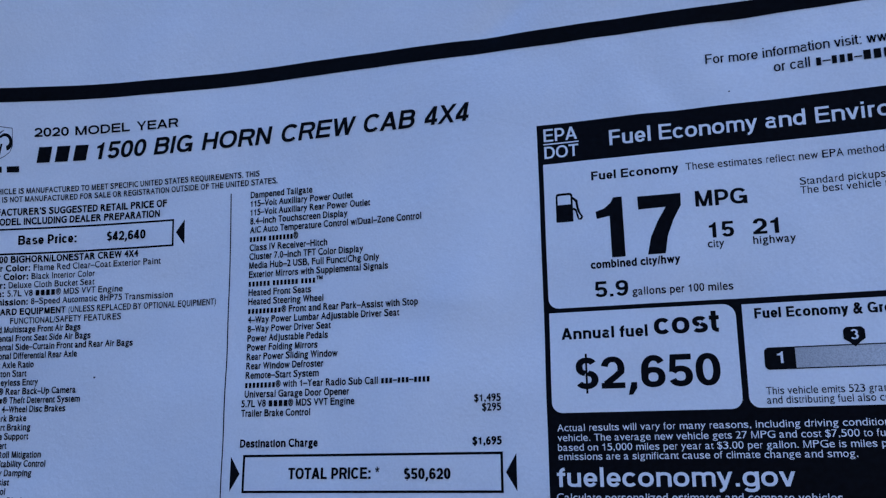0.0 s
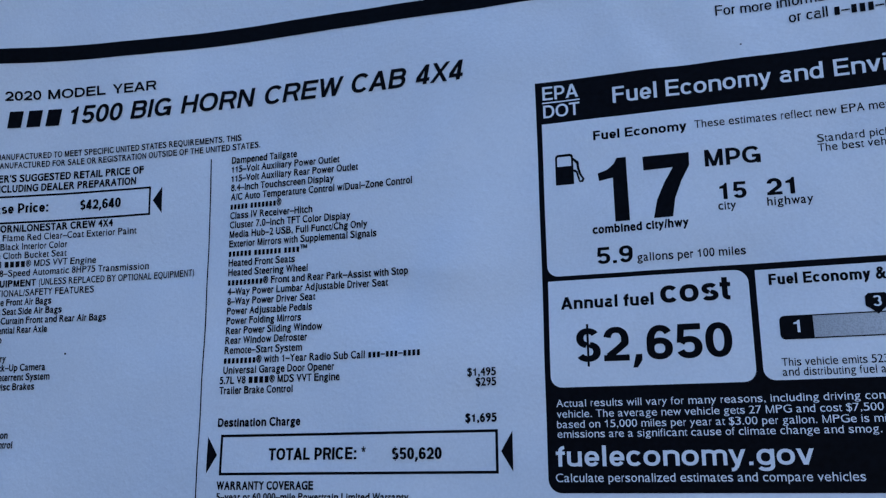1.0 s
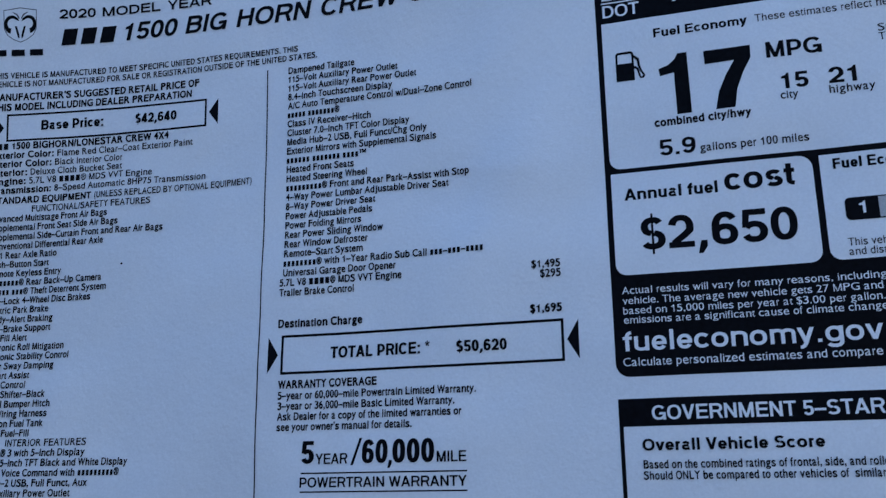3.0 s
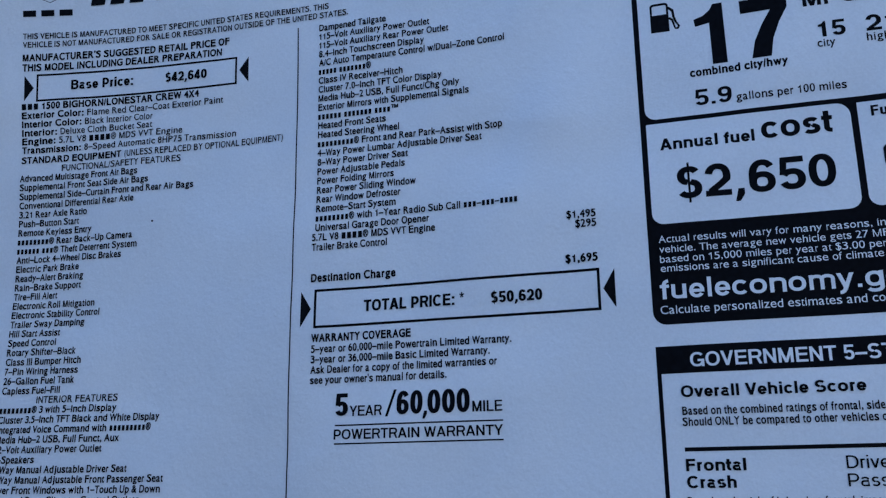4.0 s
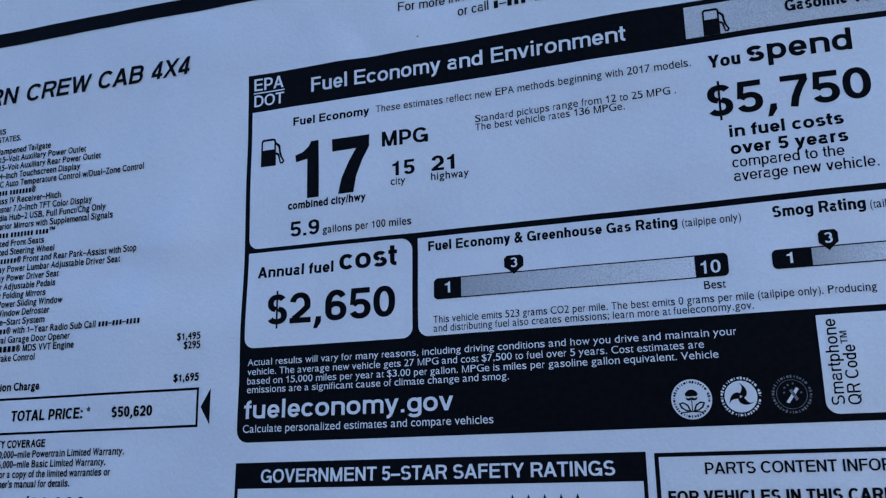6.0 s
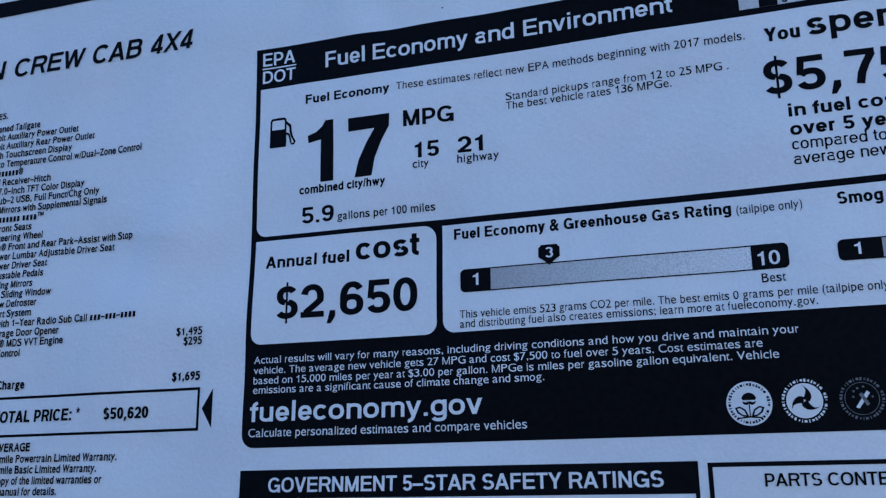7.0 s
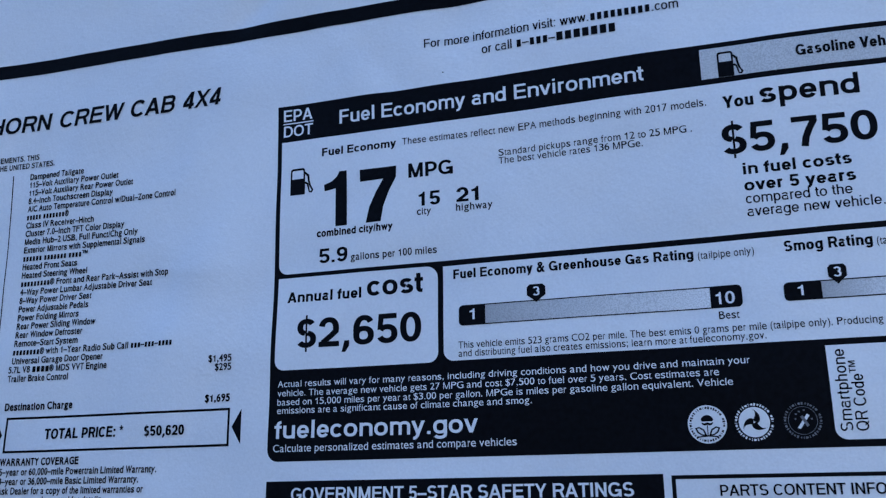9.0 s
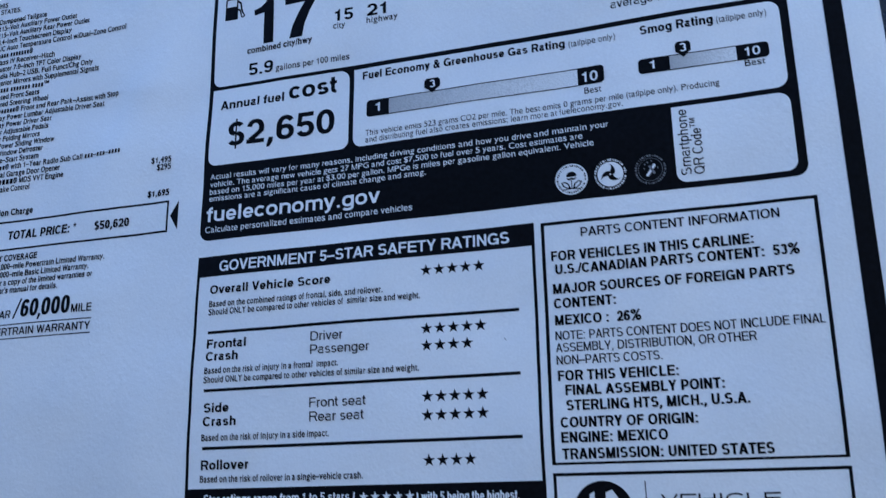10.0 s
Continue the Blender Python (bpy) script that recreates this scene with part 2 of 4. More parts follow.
def sweep(path, h, hv, closed=False):
    """A strip along a path: h is half its width where it runs upright, hv where it lies flat."""
    p = np.array(path, float)
    d = np.diff(p, axis=0)
    keep = np.concatenate([[True], np.hypot(*d.T) > 1e-6])
    p = p[keep]
    if closed:
        p = p[:-1] if np.hypot(*(p[0] - p[-1])) < 1e-6 else p
        d = np.roll(p, -1, 0) - p
        before = np.roll(d, 1, 0)
    else:
        d = np.diff(p, axis=0)
        d = np.concatenate([d, d[-1:]])
        before = np.concatenate([d[:1], d[:-1]])
    d, before = d / np.hypot(*d.T)[:, None], before / np.hypot(*before.T)[:, None]
    t = d + before
    t = t / np.maximum(np.hypot(*t.T), 0.3)[:, None]
    wide = 1 / np.clip((t * d).sum(-1), 0.72, 1.0)[:, None]
    off = np.stack([-t[:, 1] * h, t[:, 0] * hv], -1) * wide
    n = len(p)
    faces = [[k, k + 1, n + k + 1, n + k] for k in range(n - 1)]
    if closed:
        faces.append([n - 1, 0, n, 2 * n - 1])
    return np.concatenate([p - off, p + off]), faces


def drawn(char, wide, stem, flat):
    """One letter of the display type as swept strokes and flat pieces, in ems."""
    left, right = (0.8 * room for room in ROOM.get(char, (0.04, 0.04)))
    h, v, cap, mid, low = stem / 2, flat / 2, CAP, MID, -0.20
    a, z = left + h, wide - right - h
    c = (a + z) / 2
    w = h * 1.06
    t, m, base = cap - v, mid - v, v
    half = (base + t) / 2
    pieces = []

    def run(*path, closed=False):
        pts = []
        for q in path:
            pts += q if isinstance(q, list) else [q]
        pieces.append(sweep(pts, h, v, closed))

    def quad(*pts):
        pieces.append((np.array(pts, float), [list(range(len(pts)))]))

    def post(x, y0=0.0, y1=cap):
        quad((x - h, y0), (x + h, y0), (x + h, y1), (x - h, y1))

    def bar(x0, x1, y):
        quad((x0, y - v), (x1, y - v), (x1, y + v), (x0, y + v))

    def slope(x0, y0, x1, y1, k=1.0):
        quad((x0 - w * k, y0), (x0 + w * k, y0), (x1 + w * k, y1), (x1 - w * k, y1))

    def bow(x0, x1, y0, y1):
        """A bowl open to x0, bulging to x1."""
        r = 0.62 * (x1 - x0)
        if abs(r) > abs(y1 - y0) * 0.62:
            r = math.copysign(abs(y1 - y0) * 0.62, r)
        run((x0, y1), [(x1 - r + r * x, y) for x, y in oval(-1, 1, y0, y1, 90, -90, 14)], (x0, y0))

    def arch(x0, x1):
        run(oval(x0, x1, m - 0.44 * mid, m, 172, 0), (x1, 0.0))

    lo, hi = left + w, wide - right - w
    if char in "OQ0o":
        run(oval(a, z, base, m if char == "o" else t), closed=True)
        if char == "Q":
            slope(hi + 0.02, -0.02, c + 0.06, 0.2)
    elif char in "Cc":
        run(oval(a, z + 0.035, base, t if char == "C" else m, 40, 320))
    elif char == "G":
        run(oval(a, z + 0.01, base, t, 38, 345), (z, 0.30))
        bar(c + 0.02, z + h, 0.37 - v)
        post(z, 0.0, 0.3)
    elif char in "Ss$":
        top = m if char == "s" else t
        y = (base + top) / 2
        run(oval(a + 0.02, z - 0.015, y, top, 28, 270), oval(a, z, base, y + 0.0, 90, -152))
        if char == "$":
            quad((c - 0.022, -0.1), (c + 0.022, -0.1), (c + 0.022, cap + 0.09), (c - 0.022, cap + 0.09))
    elif char == "D":
        post(a)
        bow(a, z, base, t)
    elif char in "PRB":
        y = 0.40 if char != "P" else 0.34
        y = y - v if char != "B" else 0.385
        post(a)
        bow(a, z - (0.02 if char == "B" else 0.0), y, t)
        if char == "B":
            bow(a, z, base, y)
        if char == "R":
            slope(z + 0.01, 0.0, z - 0.16, y + v * 0.4, 0.95)
    elif char in "EFL":
        post(a)
        if char != "F":
            bar(a, wide - right, base)
        if char != "L":
            bar(a, wide - right, t)
            bar(a, wide - right - 0.03, half + 0.01)
    elif char in "HNU":
        if char != "U":
            post(a)
            post(z)
        if char == "H":
            bar(a, z, half + 0.01)
        elif char == "N":
            slope(z - h + w, 0.0, a + h - w, cap, 1.0)
        else:
            run((a, cap), oval(a, z, base, 0.5, 180, 360), (z, cap))
    elif char == "I":
        post(wide / 2)
    elif char == "l":
        post(wide / 2)
    elif char == "J":
        run((z, cap), oval(a, z, base, 0.42, 360, 192))
    elif char in "Kk":
        top, y = (cap, 0.27) if char == "K" else (mid, 0.2)
        post(a)
        slope(a + 0.06, y, hi, top)
        slope(hi + 0.015, 0.0, a + 0.44 * (z - a), y + 0.36 * (top - y))
    elif char in "AVv":
        top = mid if char == "v" else cap
        flip = char == "A"
        slope(lo if flip else c, 0.0, c if flip else lo, top)
        slope(hi if flip else c, 0.0, c if flip else hi, top)
        if flip:
            bar(lo + 0.1, hi - 0.1, 0.215)
    elif char in "Ww":
        top = cap if char == "W" else mid
        q = (hi - lo) / 4
        for x0, x1 in ((lo + q, lo), (lo + q, c), (hi - q, c), (hi - q, hi)):
            slope(x0, 0.0, x1, top, 0.92)
    elif char in "Xx":
        top = cap if char == "X" else mid
        slope(lo, 0.0, hi, top)
        slope(hi, 0.0, lo, top)
    elif char == "Y":
        post(c, 0.0, 0.32)
        slope(c, 0.28, lo, cap)
        slope(c, 0.28, hi, cap)
    elif char == "y":
        slope(c, 0.0, lo, mid)
        slope(c - 0.055, -0.1, hi, mid)
        run((c - 0.05, -0.08), (c - 0.085, low + v + 0.03), (c - 0.14, low + v), (lo - 0.0, low + v))
    elif char in "Zz":
        top = cap if char == "Z" else mid
        bar(left, wide - right, base)
        bar(left, wide - right, top - v)
        slope(lo + 0.01, v, hi - 0.01, top - v)
    elif char == "T":
        post(wide / 2)
        bar(left, wide - right, t)
    elif char == "M":
        post(a)
        post(z)
        slope(c, 0.0, a + h * 0.2, cap, 0.92)
        slope(c, 0.0, z - h * 0.2, cap, 0.92)
    elif char == "a":
        z -= 0.012
        run((z, 0.0), (z, m - 0.12), oval(a + 0.01, z, m - 0.25, m, 0, 158))
        bow(z, a, base, 0.335 - v)
    elif char in "bdpq":
        x = a if char in "bp" else z
        post(x, low if char in "pq" else 0.0, mid if char in "pq" else cap)
        run(oval(a, z, base, m), closed=True)
    elif char == "e":
        run((a, mid / 2 - 0.01), (z, mid / 2 - 0.01), oval(a, z, base, m, 4, 328))
    elif char == "g":
        run(oval(a, z, base, m), closed=True)
        run((z, mid), (z, 0.02), oval(a, z, low + v, 0.12, 360, 205))
    elif char in "hn":
        post(a, 0.0, cap if char == "h" else mid)
        arch(a, z)
    elif char == "m":
        h *= 0.94
        post(a, 0.0, mid)
        arch(a, c)
        arch(c, z)
    elif char == "u":
        post(z, 0.0, mid)
        run((a, mid), oval(a, z, base, base + 0.44 * mid, 180, 352))
    elif char == "r":
        post(a, 0.0, mid)
        run(oval(a, z + 0.14, m - 0.44 * mid, m, 172, 72))
    elif char in "ij":
        x = wide / 2
        post(x, 0.0 if char == "i" else low, mid)
        quad((x - h, cap - 2 * v * 0.95), (x + h, cap - 2 * v * 0.95), (x + h, cap), (x - h, cap))
    elif char == "f":
        x = wide * 0.47
        run((x, 0.0), oval(x, x + 0.34, cap - 0.30 - v, t, 180, 96))
        bar(left, wide - right, mid - v)
    elif char == "t":
        x = wide * 0.45
        run((x, 0.67), oval(x, x + 0.30, base, 0.26, 180, 268))
        bar(left, wide - right - 0.01, mid - v)
    elif char == "2":
        run(oval(a, z, t - 0.42, t, 168, -18), (c + 0.06, 0.27), (a + 0.03, 0.11), (a, base + v * 0.6))
        bar(a - h, z + h, base)
    elif char == "3":
        run(oval(a + 0.01, z - 0.02, half, t, 155, -80))
        run(oval(a, z, base, half + 0.02, 80, -158))
    elif char == "4":
        post(z - 0.08)
        bar(left, wide - right, 0.23 - v)
        quad((left, 0.21 - v), (left, 0.21 + v), (z - 0.08 - h, cap), (z - 0.08 + h * 0.4, cap), (left + 2.1 * h, 0.21))
    elif char == "5":
        bar(a + 0.035, wide - right - 0.02, t)
        quad((a - h + 0.02, 0.33), (a + h * 0.9, 0.33), (a + h + 0.035, cap), (a - h + 0.05, cap))
        run(oval(a, z, base, 0.46 - v, 150, -158))
    elif char in "69":
        ring_ = oval(a, z, base, 0.455 - v)
        path = [(a, 0.24)] + oval(a, z + 0.03, t - 0.60, t, 180, 38)
        if char == "9":
            ring_, path = [[(wide - x, cap - y) for x, y in q] for q in (ring_, path)]
        run(ring_, closed=True)
        run(path)
    elif char == "7":
        bar(left, wide - right, t)
        run((z + h * 0.3, t - v * 0.5), (c + 0.09, 0.42), (c + 0.01, 0.22), (c - 0.03, 0.0))
    elif char == "8":
        run(oval(a + 0.02, z - 0.02, half + 0.01, t), closed=True)
        run(oval(a, z, base, half + 0.03), closed=True)
    elif char in ".:":
        for y in ((0.0,) if char == "." else (0.0, mid - 2 * v)):
            quad((wide / 2 - h, y), (wide / 2 + h, y), (wide / 2 + h, y + 2 * v), (wide / 2 - h, y + 2 * v))
    elif char == ",":
        x = wide / 2
        quad((x - h, 0.0), (x - h * 1.5, -0.15), (x - h * 0.3, -0.15), (x + h, 0.0), (x + h, 2 * v), (x - h * 0.6, 2 * v))
    elif char == "–":
        bar(0.0, wide, 0.27)
    elif char == "/":
        slope(0.02, 0.0, wide - 0.02, cap, 0.7)
    elif char in "()":
        path = oval(0.06 + h, 0.5, low, cap, 118, 242)
        run([(wide - x, y) for x, y in path] if char == ")" else path)
    else:
        return None
    n, pts, faces, layers = 0, [], [], []
    for k, (p, f) in enumerate(pieces):
        pts.append(p)
        faces += [[i + n for i in q] for q in f]
        layers += [k] * len(p)
        n += len(p)
    return np.concatenate(pts), faces, np.array(layers, float), wide


def set_display(body, stem, squeeze):
    """A line of display type; squeeze is how far the line is narrowed or widened, which the stems do not follow."""
    pts, faces, layers, n, x = [], [], [], 0, 0.0
    for char in body:
        wide = HEAVY.get(char, WIDTHS.get(char, 0.556)) if stem > 0.11 else WIDTHS.get(char, 0.556)
        key = (char, round(stem, 3), round(squeeze, 2))
        if key not in FITTED:
            FITTED[key] = None if char in " #^*" else drawn(char, wide, min(stem / key[2], 0.19), stem * 0.84)
        p, f, lay, wide = FITTED[key] or letter(char, round(stem, 3))
        if len(p):
            pts.append(p + (x, 0))
            layers.append(lay)
            faces += [[k + n for k in q] for q in f]
            n += len(p)
        x += wide
    return np.concatenate(pts), faces, np.concatenate(layers)


def cut(bm, step):
    """Cut a flat figure into cells so that it can follow the sheet."""
    for axis in (0, 1):
        lo = min(v.co[axis] for v in bm.verts)
        hi = max(v.co[axis] for v in bm.verts)
        normal = (1, 0, 0) if axis == 0 else (0, 1, 0)
        k = math.floor(lo / step) + 1
        while k * step < hi:
            co = (k * step, 0, 0) if axis == 0 else (0, k * step, 0)
            bmesh.ops.bisect_plane(bm, geom=bm.verts[:] + bm.edges[:] + bm.faces[:], plane_co=co, plane_no=normal, dist=1e-5)
            k += 1


def sheet_part(name, pts, faces, mat, parent, lift, label=""):
    """A flat figure of points (u, v) in millimetres, laid on the sheet."""
    me = bpy.data.meshes.new(name)
    me.from_pydata(on_sheet(pts[:, 0], pts[:, 1], lift).tolist(), [], faces)
    me.materials.append(mat)
    ob = new(name, me)
    ob.parent = parent
    if label:
        tagged(ob, label)
    return ob


def type_line(parent, body, u0, u1, v, cap=2.1, weight=0.019, mat=None, lift=0.20, shear=0.0, up=False, name="text_line"):
    """A printed line from u0 to u1 on the baseline v; with up it climbs from u0 to u1 along the edge v."""
    if cap > 2.5:
        stem = 0.165 if weight > 0.035 else 0.158 if weight > 0.033 else 0.152 if weight > 0.017 and cap > 4.2 else 0.136 if weight > 0.0135 else 0.125 if weight > 0.005 else 0.104
        table = HEAVY if stem > 0.11 else WIDTHS
        natural = sum(table.get(char, WIDTHS.get(char, 0.556)) for char in body) * cap / CAP
        p, faces, layers = set_display(body, stem, (u1 - u0) / natural)
    else:
        p, faces, layers = set_line(body, round(0.122 + weight * 1.4, 3))
    lo, hi = p[:, 0].min(), p[:, 0].max()
    y = p[:, 1] * cap / CAP
    x = (p[:, 0] - lo) * (u1 - u0 - shear * cap) / (hi - lo) + y * shear
    q = np.stack([v - y, u0 + x], -1) if up else np.stack([u0 + x, v + y], -1)
    if cap > 4.4:
        bm = bmesh.new()
        vs = [bm.verts.new((x, y, k)) for (x, y), k in zip(q, layers)]
        for f in faces:
            bm.faces.new([vs[i] for i in f])
        cut(bm, 2.5)
        bm.verts.index_update()
        q, layers = np.array([v.co[:2] for v in bm.verts]), np.array([v.co[2] for v in bm.verts])
        faces = [[v.index for v in f.verts] for f in bm.faces]
        bm.free()
    return sheet_part(name, q, faces, mat or INK, parent, lift + 0.003 * layers)


def figure(name, outlines, mat, parent, lift=0.06, label="", step=2.5):
    """A filled figure; an outline inside another is a hole. It is cut fine enough to follow the sheet."""
    cu = bpy.data.curves.new("figure", "CURVE")
    cu.dimensions, cu.fill_mode = "2D", "BOTH"
    for o in outlines:
        s = cu.splines.new("POLY")
        s.points.add(len(o) - 1)
        for p, (x, y) in zip(s.points, o):
            p.co = (x, y, 0, 1)
        s.use_cyclic_u = True
    bm = curve_mesh(cu)
    cut(bm, step)
    bm.verts.index_update()
    pts = np.array([v.co[:2] for v in bm.verts])
    faces = [[v.index for v in f.verts] for f in bm.faces]
    bm.free()
    return sheet_part(name, pts, faces, mat, parent, lift, label)


def box(u0, u1, v0, v1, radii=(0, 0, 0, 0)):
    """A rectangle; radii of the corners: low left, low right, high right, high left."""
    out = []
    for (x, y, a), r in zip(((u0, v0, 180), (u1, v0, 270), (u1, v1, 0), (u0, v1, 90)), radii):
        if not r:
            out.append((x, y))
            continue
        cx, cy = x + (r if a in (180, 90) else -r), y + (r if a in (180, 270) else -r)
        out += [(cx + r * math.cos(radians(a + k * 15)), cy + r * math.sin(radians(a + k * 15))) for k in range(7)]
    return out


def disc(cu, cv, r, n=40, a0=0.0, a1=360.0):
    return [(cu + r * math.cos(radians(a0 + (a1 - a0) * k / n)), cv + r * math.sin(radians(a0 + (a1 - a0) * k / n))) for k in range(n if a1 - a0 > 359 else n + 1)]


def star(parent, cu, cv, r=2.0):
    pts = [(cu + (r if k % 2 == 0 else r * 0.4) * math.sin(math.pi * k / 5), cv + (r if k % 2 == 0 else r * 0.4) * math.cos(math.pi * k / 5)) for k in range(10)]
    figure("star", [pts], INK, parent)


def rule(parent, u0, u1, v, thick):
    figure("rule", [box(u0, u1, v - thick, v)], INK, parent)


# ---- the sheet ----
sticker = holder("price_sticker", STICKER, "white paper price sticker with black print, curling, on a window", "sticker")


def build_sheet():
    us, vs = np.linspace(LEFT, RIGHT, 290), np.linspace(BOTTOM, TOP, 192)
    uu, vv = np.meshgrid(us, vs)
    front, back = on_sheet(uu, vv).reshape(-1, 3), on_sheet(uu, vv, -0.25).reshape(-1, 3)
    n, m = len(us), len(vs)
    faces = []
    for j in range(m - 1):
        for i in range(n - 1):
            a = j * n + i
            faces.append((a, a + 1, a + n + 1, a + n))
            faces.append(tuple(k + n * m for k in (a, a + n, a + n + 1, a + 1)))
    rim = [*range(n), *(j * n + n - 1 for j in range(1, m)), *((m - 1) * n + i for i in range(n - 2, -1, -1)), *(j * n for j in range(m - 2, 0, -1))]
    for a, b in zip(rim, rim[1:] + rim[:1]):
        faces.append((b, a, a + n * m, b + n * m))
    me = bpy.data.meshes.new("paper_sheet")
    me.from_pydata(np.concatenate([front, back]).tolist(), [], faces)
    me.polygons.foreach_set("use_smooth", [True] * len(faces))
    me.materials.append(PAPER)
    ob = new("paper_sheet", me)
    ob.parent = sticker
    tagged(ob, "white paper with a fine grain and soft dents")


build_sheet()
figure("border", [box(-215.6, 209.1, -226, 31.9), box(-211.0, 203.95, -220.6, 26.9)], INK, sticker, 0.14, label="heavy black printed frame line")

# ---- heading and price columns ----
for body, u0, u1 in (("2020", -178.77, -166.20), ("MODEL", -163.79, -142.99), ("YEAR", -140.40, -124.63)):
    type_line(sticker, body, u0, u1, 14.4, 3.2, 0.036)
for body, u0, u1 in (("^^^", -178.32, -158.66), ("1500", -156.37, -136.20), ("BIG", -133.92, -118.45), ("HORN", -115.76, -89.62), ("CREW", -87.02, -59.61), ("CAB", -57.59, -38.92), ("4X4", -36.61, -20.84)):
    type_line(sticker, body, u0, u1, 5.3, 6.0, 0.030, shear=0.2)
DIM = ink_material("grey_toner", (0.10, 0.10, 0.11), (0.22, 0.22, 0.23), 0.5)
shield = [(-198.2, 17.9), (-195.4, 18.3), (-192.4, 18.8), (-189.5, 18.3), (-186.7, 17.9), (-186.8, 11.6), (-187.9, 9.3), (-190.0, 7.8), (-192.4, 6.8), (-194.9, 7.8), (-197.0, 9.3), (-198.1, 11.6)]
badge = figure("badge", [shield, [(-192.45 + (x + 192.45) * 0.95, 12.8 + (y - 12.8) * 0.95) for x, y in shield]], DIM, sticker, label="plain grey shield outline")
for side in (-1, 1):
    horn = [(r * math.cos(radians(a)), r * math.sin(radians(a))) for a, r in [(160 - 15 * k, 2.7) for k in range(17)] + [(-80 + 15 * k, 1.2 + 0.05 * k) for k in range(15)]]
    figure("emblem", [[(-192.45 + side * (2.9 + x), 13.0 + 1.15 * y) for x, y in horn]], INK, badge)
    figure("emblem", [[(-192.45 + side * x, y) for x, y in ((1.9, 12.4), (1.2, 12.4), (0.35, 9.4), (0.35, 8.2), (0.9, 8.6))]], INK, badge)
    figure("emblem", [[(-192.45 + side * x, y) for x, y in ((0.2, 15.2), (1.0, 16.6), (2.6, 17.3), (2.6, 17.0), (1.3, 16.1), (0.6, 14.8))]], DIM, badge)
type_line(sticker, "^^^", -201.7, -184.66, 2.24, 2.3, 0.040)
type_line(sticker, "THIS VEHICLE IS MANUFACTURED TO MEET SPECIFIC UNITED STATES REQUIREMENTS. THIS", -201.7, -94.57, -5.38, 1.9, 0.014)
type_line(sticker, "VEHICLE IS NOT MANUFACTURED FOR SALE OR REGISTRATION OUTSIDE OF THE UNITED STATES.", -201.7, -88.00, -8.29, 1.9, 0.014)
type_line(sticker, "MANUFACTURER'S SUGGESTED RETAIL PRICE OF", -201.7, -128.92, -12.98, 2.3, 0.036)
type_line(sticker, "THIS MODEL INCLUDING DEALER PREPARATION", -201.7, -131.52, -16.41, 2.3, 0.036)


def price_box(u0, u1, v0, v1, thick, tip):
    frame_ob = figure("price_box", [box(u0, u1, v0, v1), box(u0 + thick, u1 - thick, v0 + thick, v1 - thick)], INK, sticker)
    mid, h = (v0 + v1) / 2, (v1 - v0) * 0.46
    figure("pointer", [[(u0 - 0.9, mid), (u0 - 4.2, mid + h), (u0 - 4.2, mid - h)]], INK, frame_ob)
    figure("pointer", [[(u1 + 0.8, mid), (u1 + 4.0, mid + h), (u1 + 4.0, mid - h)]], INK, frame_ob)
    return frame_ob


base_box = price_box(-196.8, -126.1, -26.95, -17.58, 0.65, 3)
type_line(base_box, "Base Price:", -184.50, -162.68, -23.54, 3.3, 0.036)
type_line(base_box, "$42,640", -151.17, -136.61, -23.67, 3.2, 0.036)
type_line(sticker, "^^^ 1500 BIGHORN/LONESTAR CREW 4X4", -201.7, -139.27, -29.68, 2.2, 0.038)


def pair_line(bold, plain, u0, um, u1, v):
    type_line(sticker, bold, u0, um, v, 2.1, 0.036)
    type_line(sticker, plain, um + 1.2, u1, v, 2.1, 0.002)


pair_line("Exterior Color:", "Flame Red Clear–Coat Exterior Paint", -201.7, -179.92, -130.81, -32.65)
pair_line("Interior Color:", "Black Interior Color", -201.7, -180.68, -155.53, -35.60)
pair_line("Interior:", "Deluxe Cloth Bucket Seat", -201.7, -189.23, -155.51, -38.49)
pair_line("Engine:", "5.7L V8 ^^^^® MDS VVT Engine", -201.7, -189.85, -144.89, -41.35)
pair_line("Transmission:", "8–Speed Automatic 8HP75 Transmission", -201.7, -180.82, -126.21, -44.29)
pair_line("STANDARD EQUIPMENT", "(UNLESS REPLACED BY OPTIONAL EQUIPMENT)", -201.7, -166.12, -109.76, -47.70)
type_line(sticker, "FUNCTIONAL/SAFETY FEATURES", -187.41, -145.05, -50.88, 2.1, 0.003)
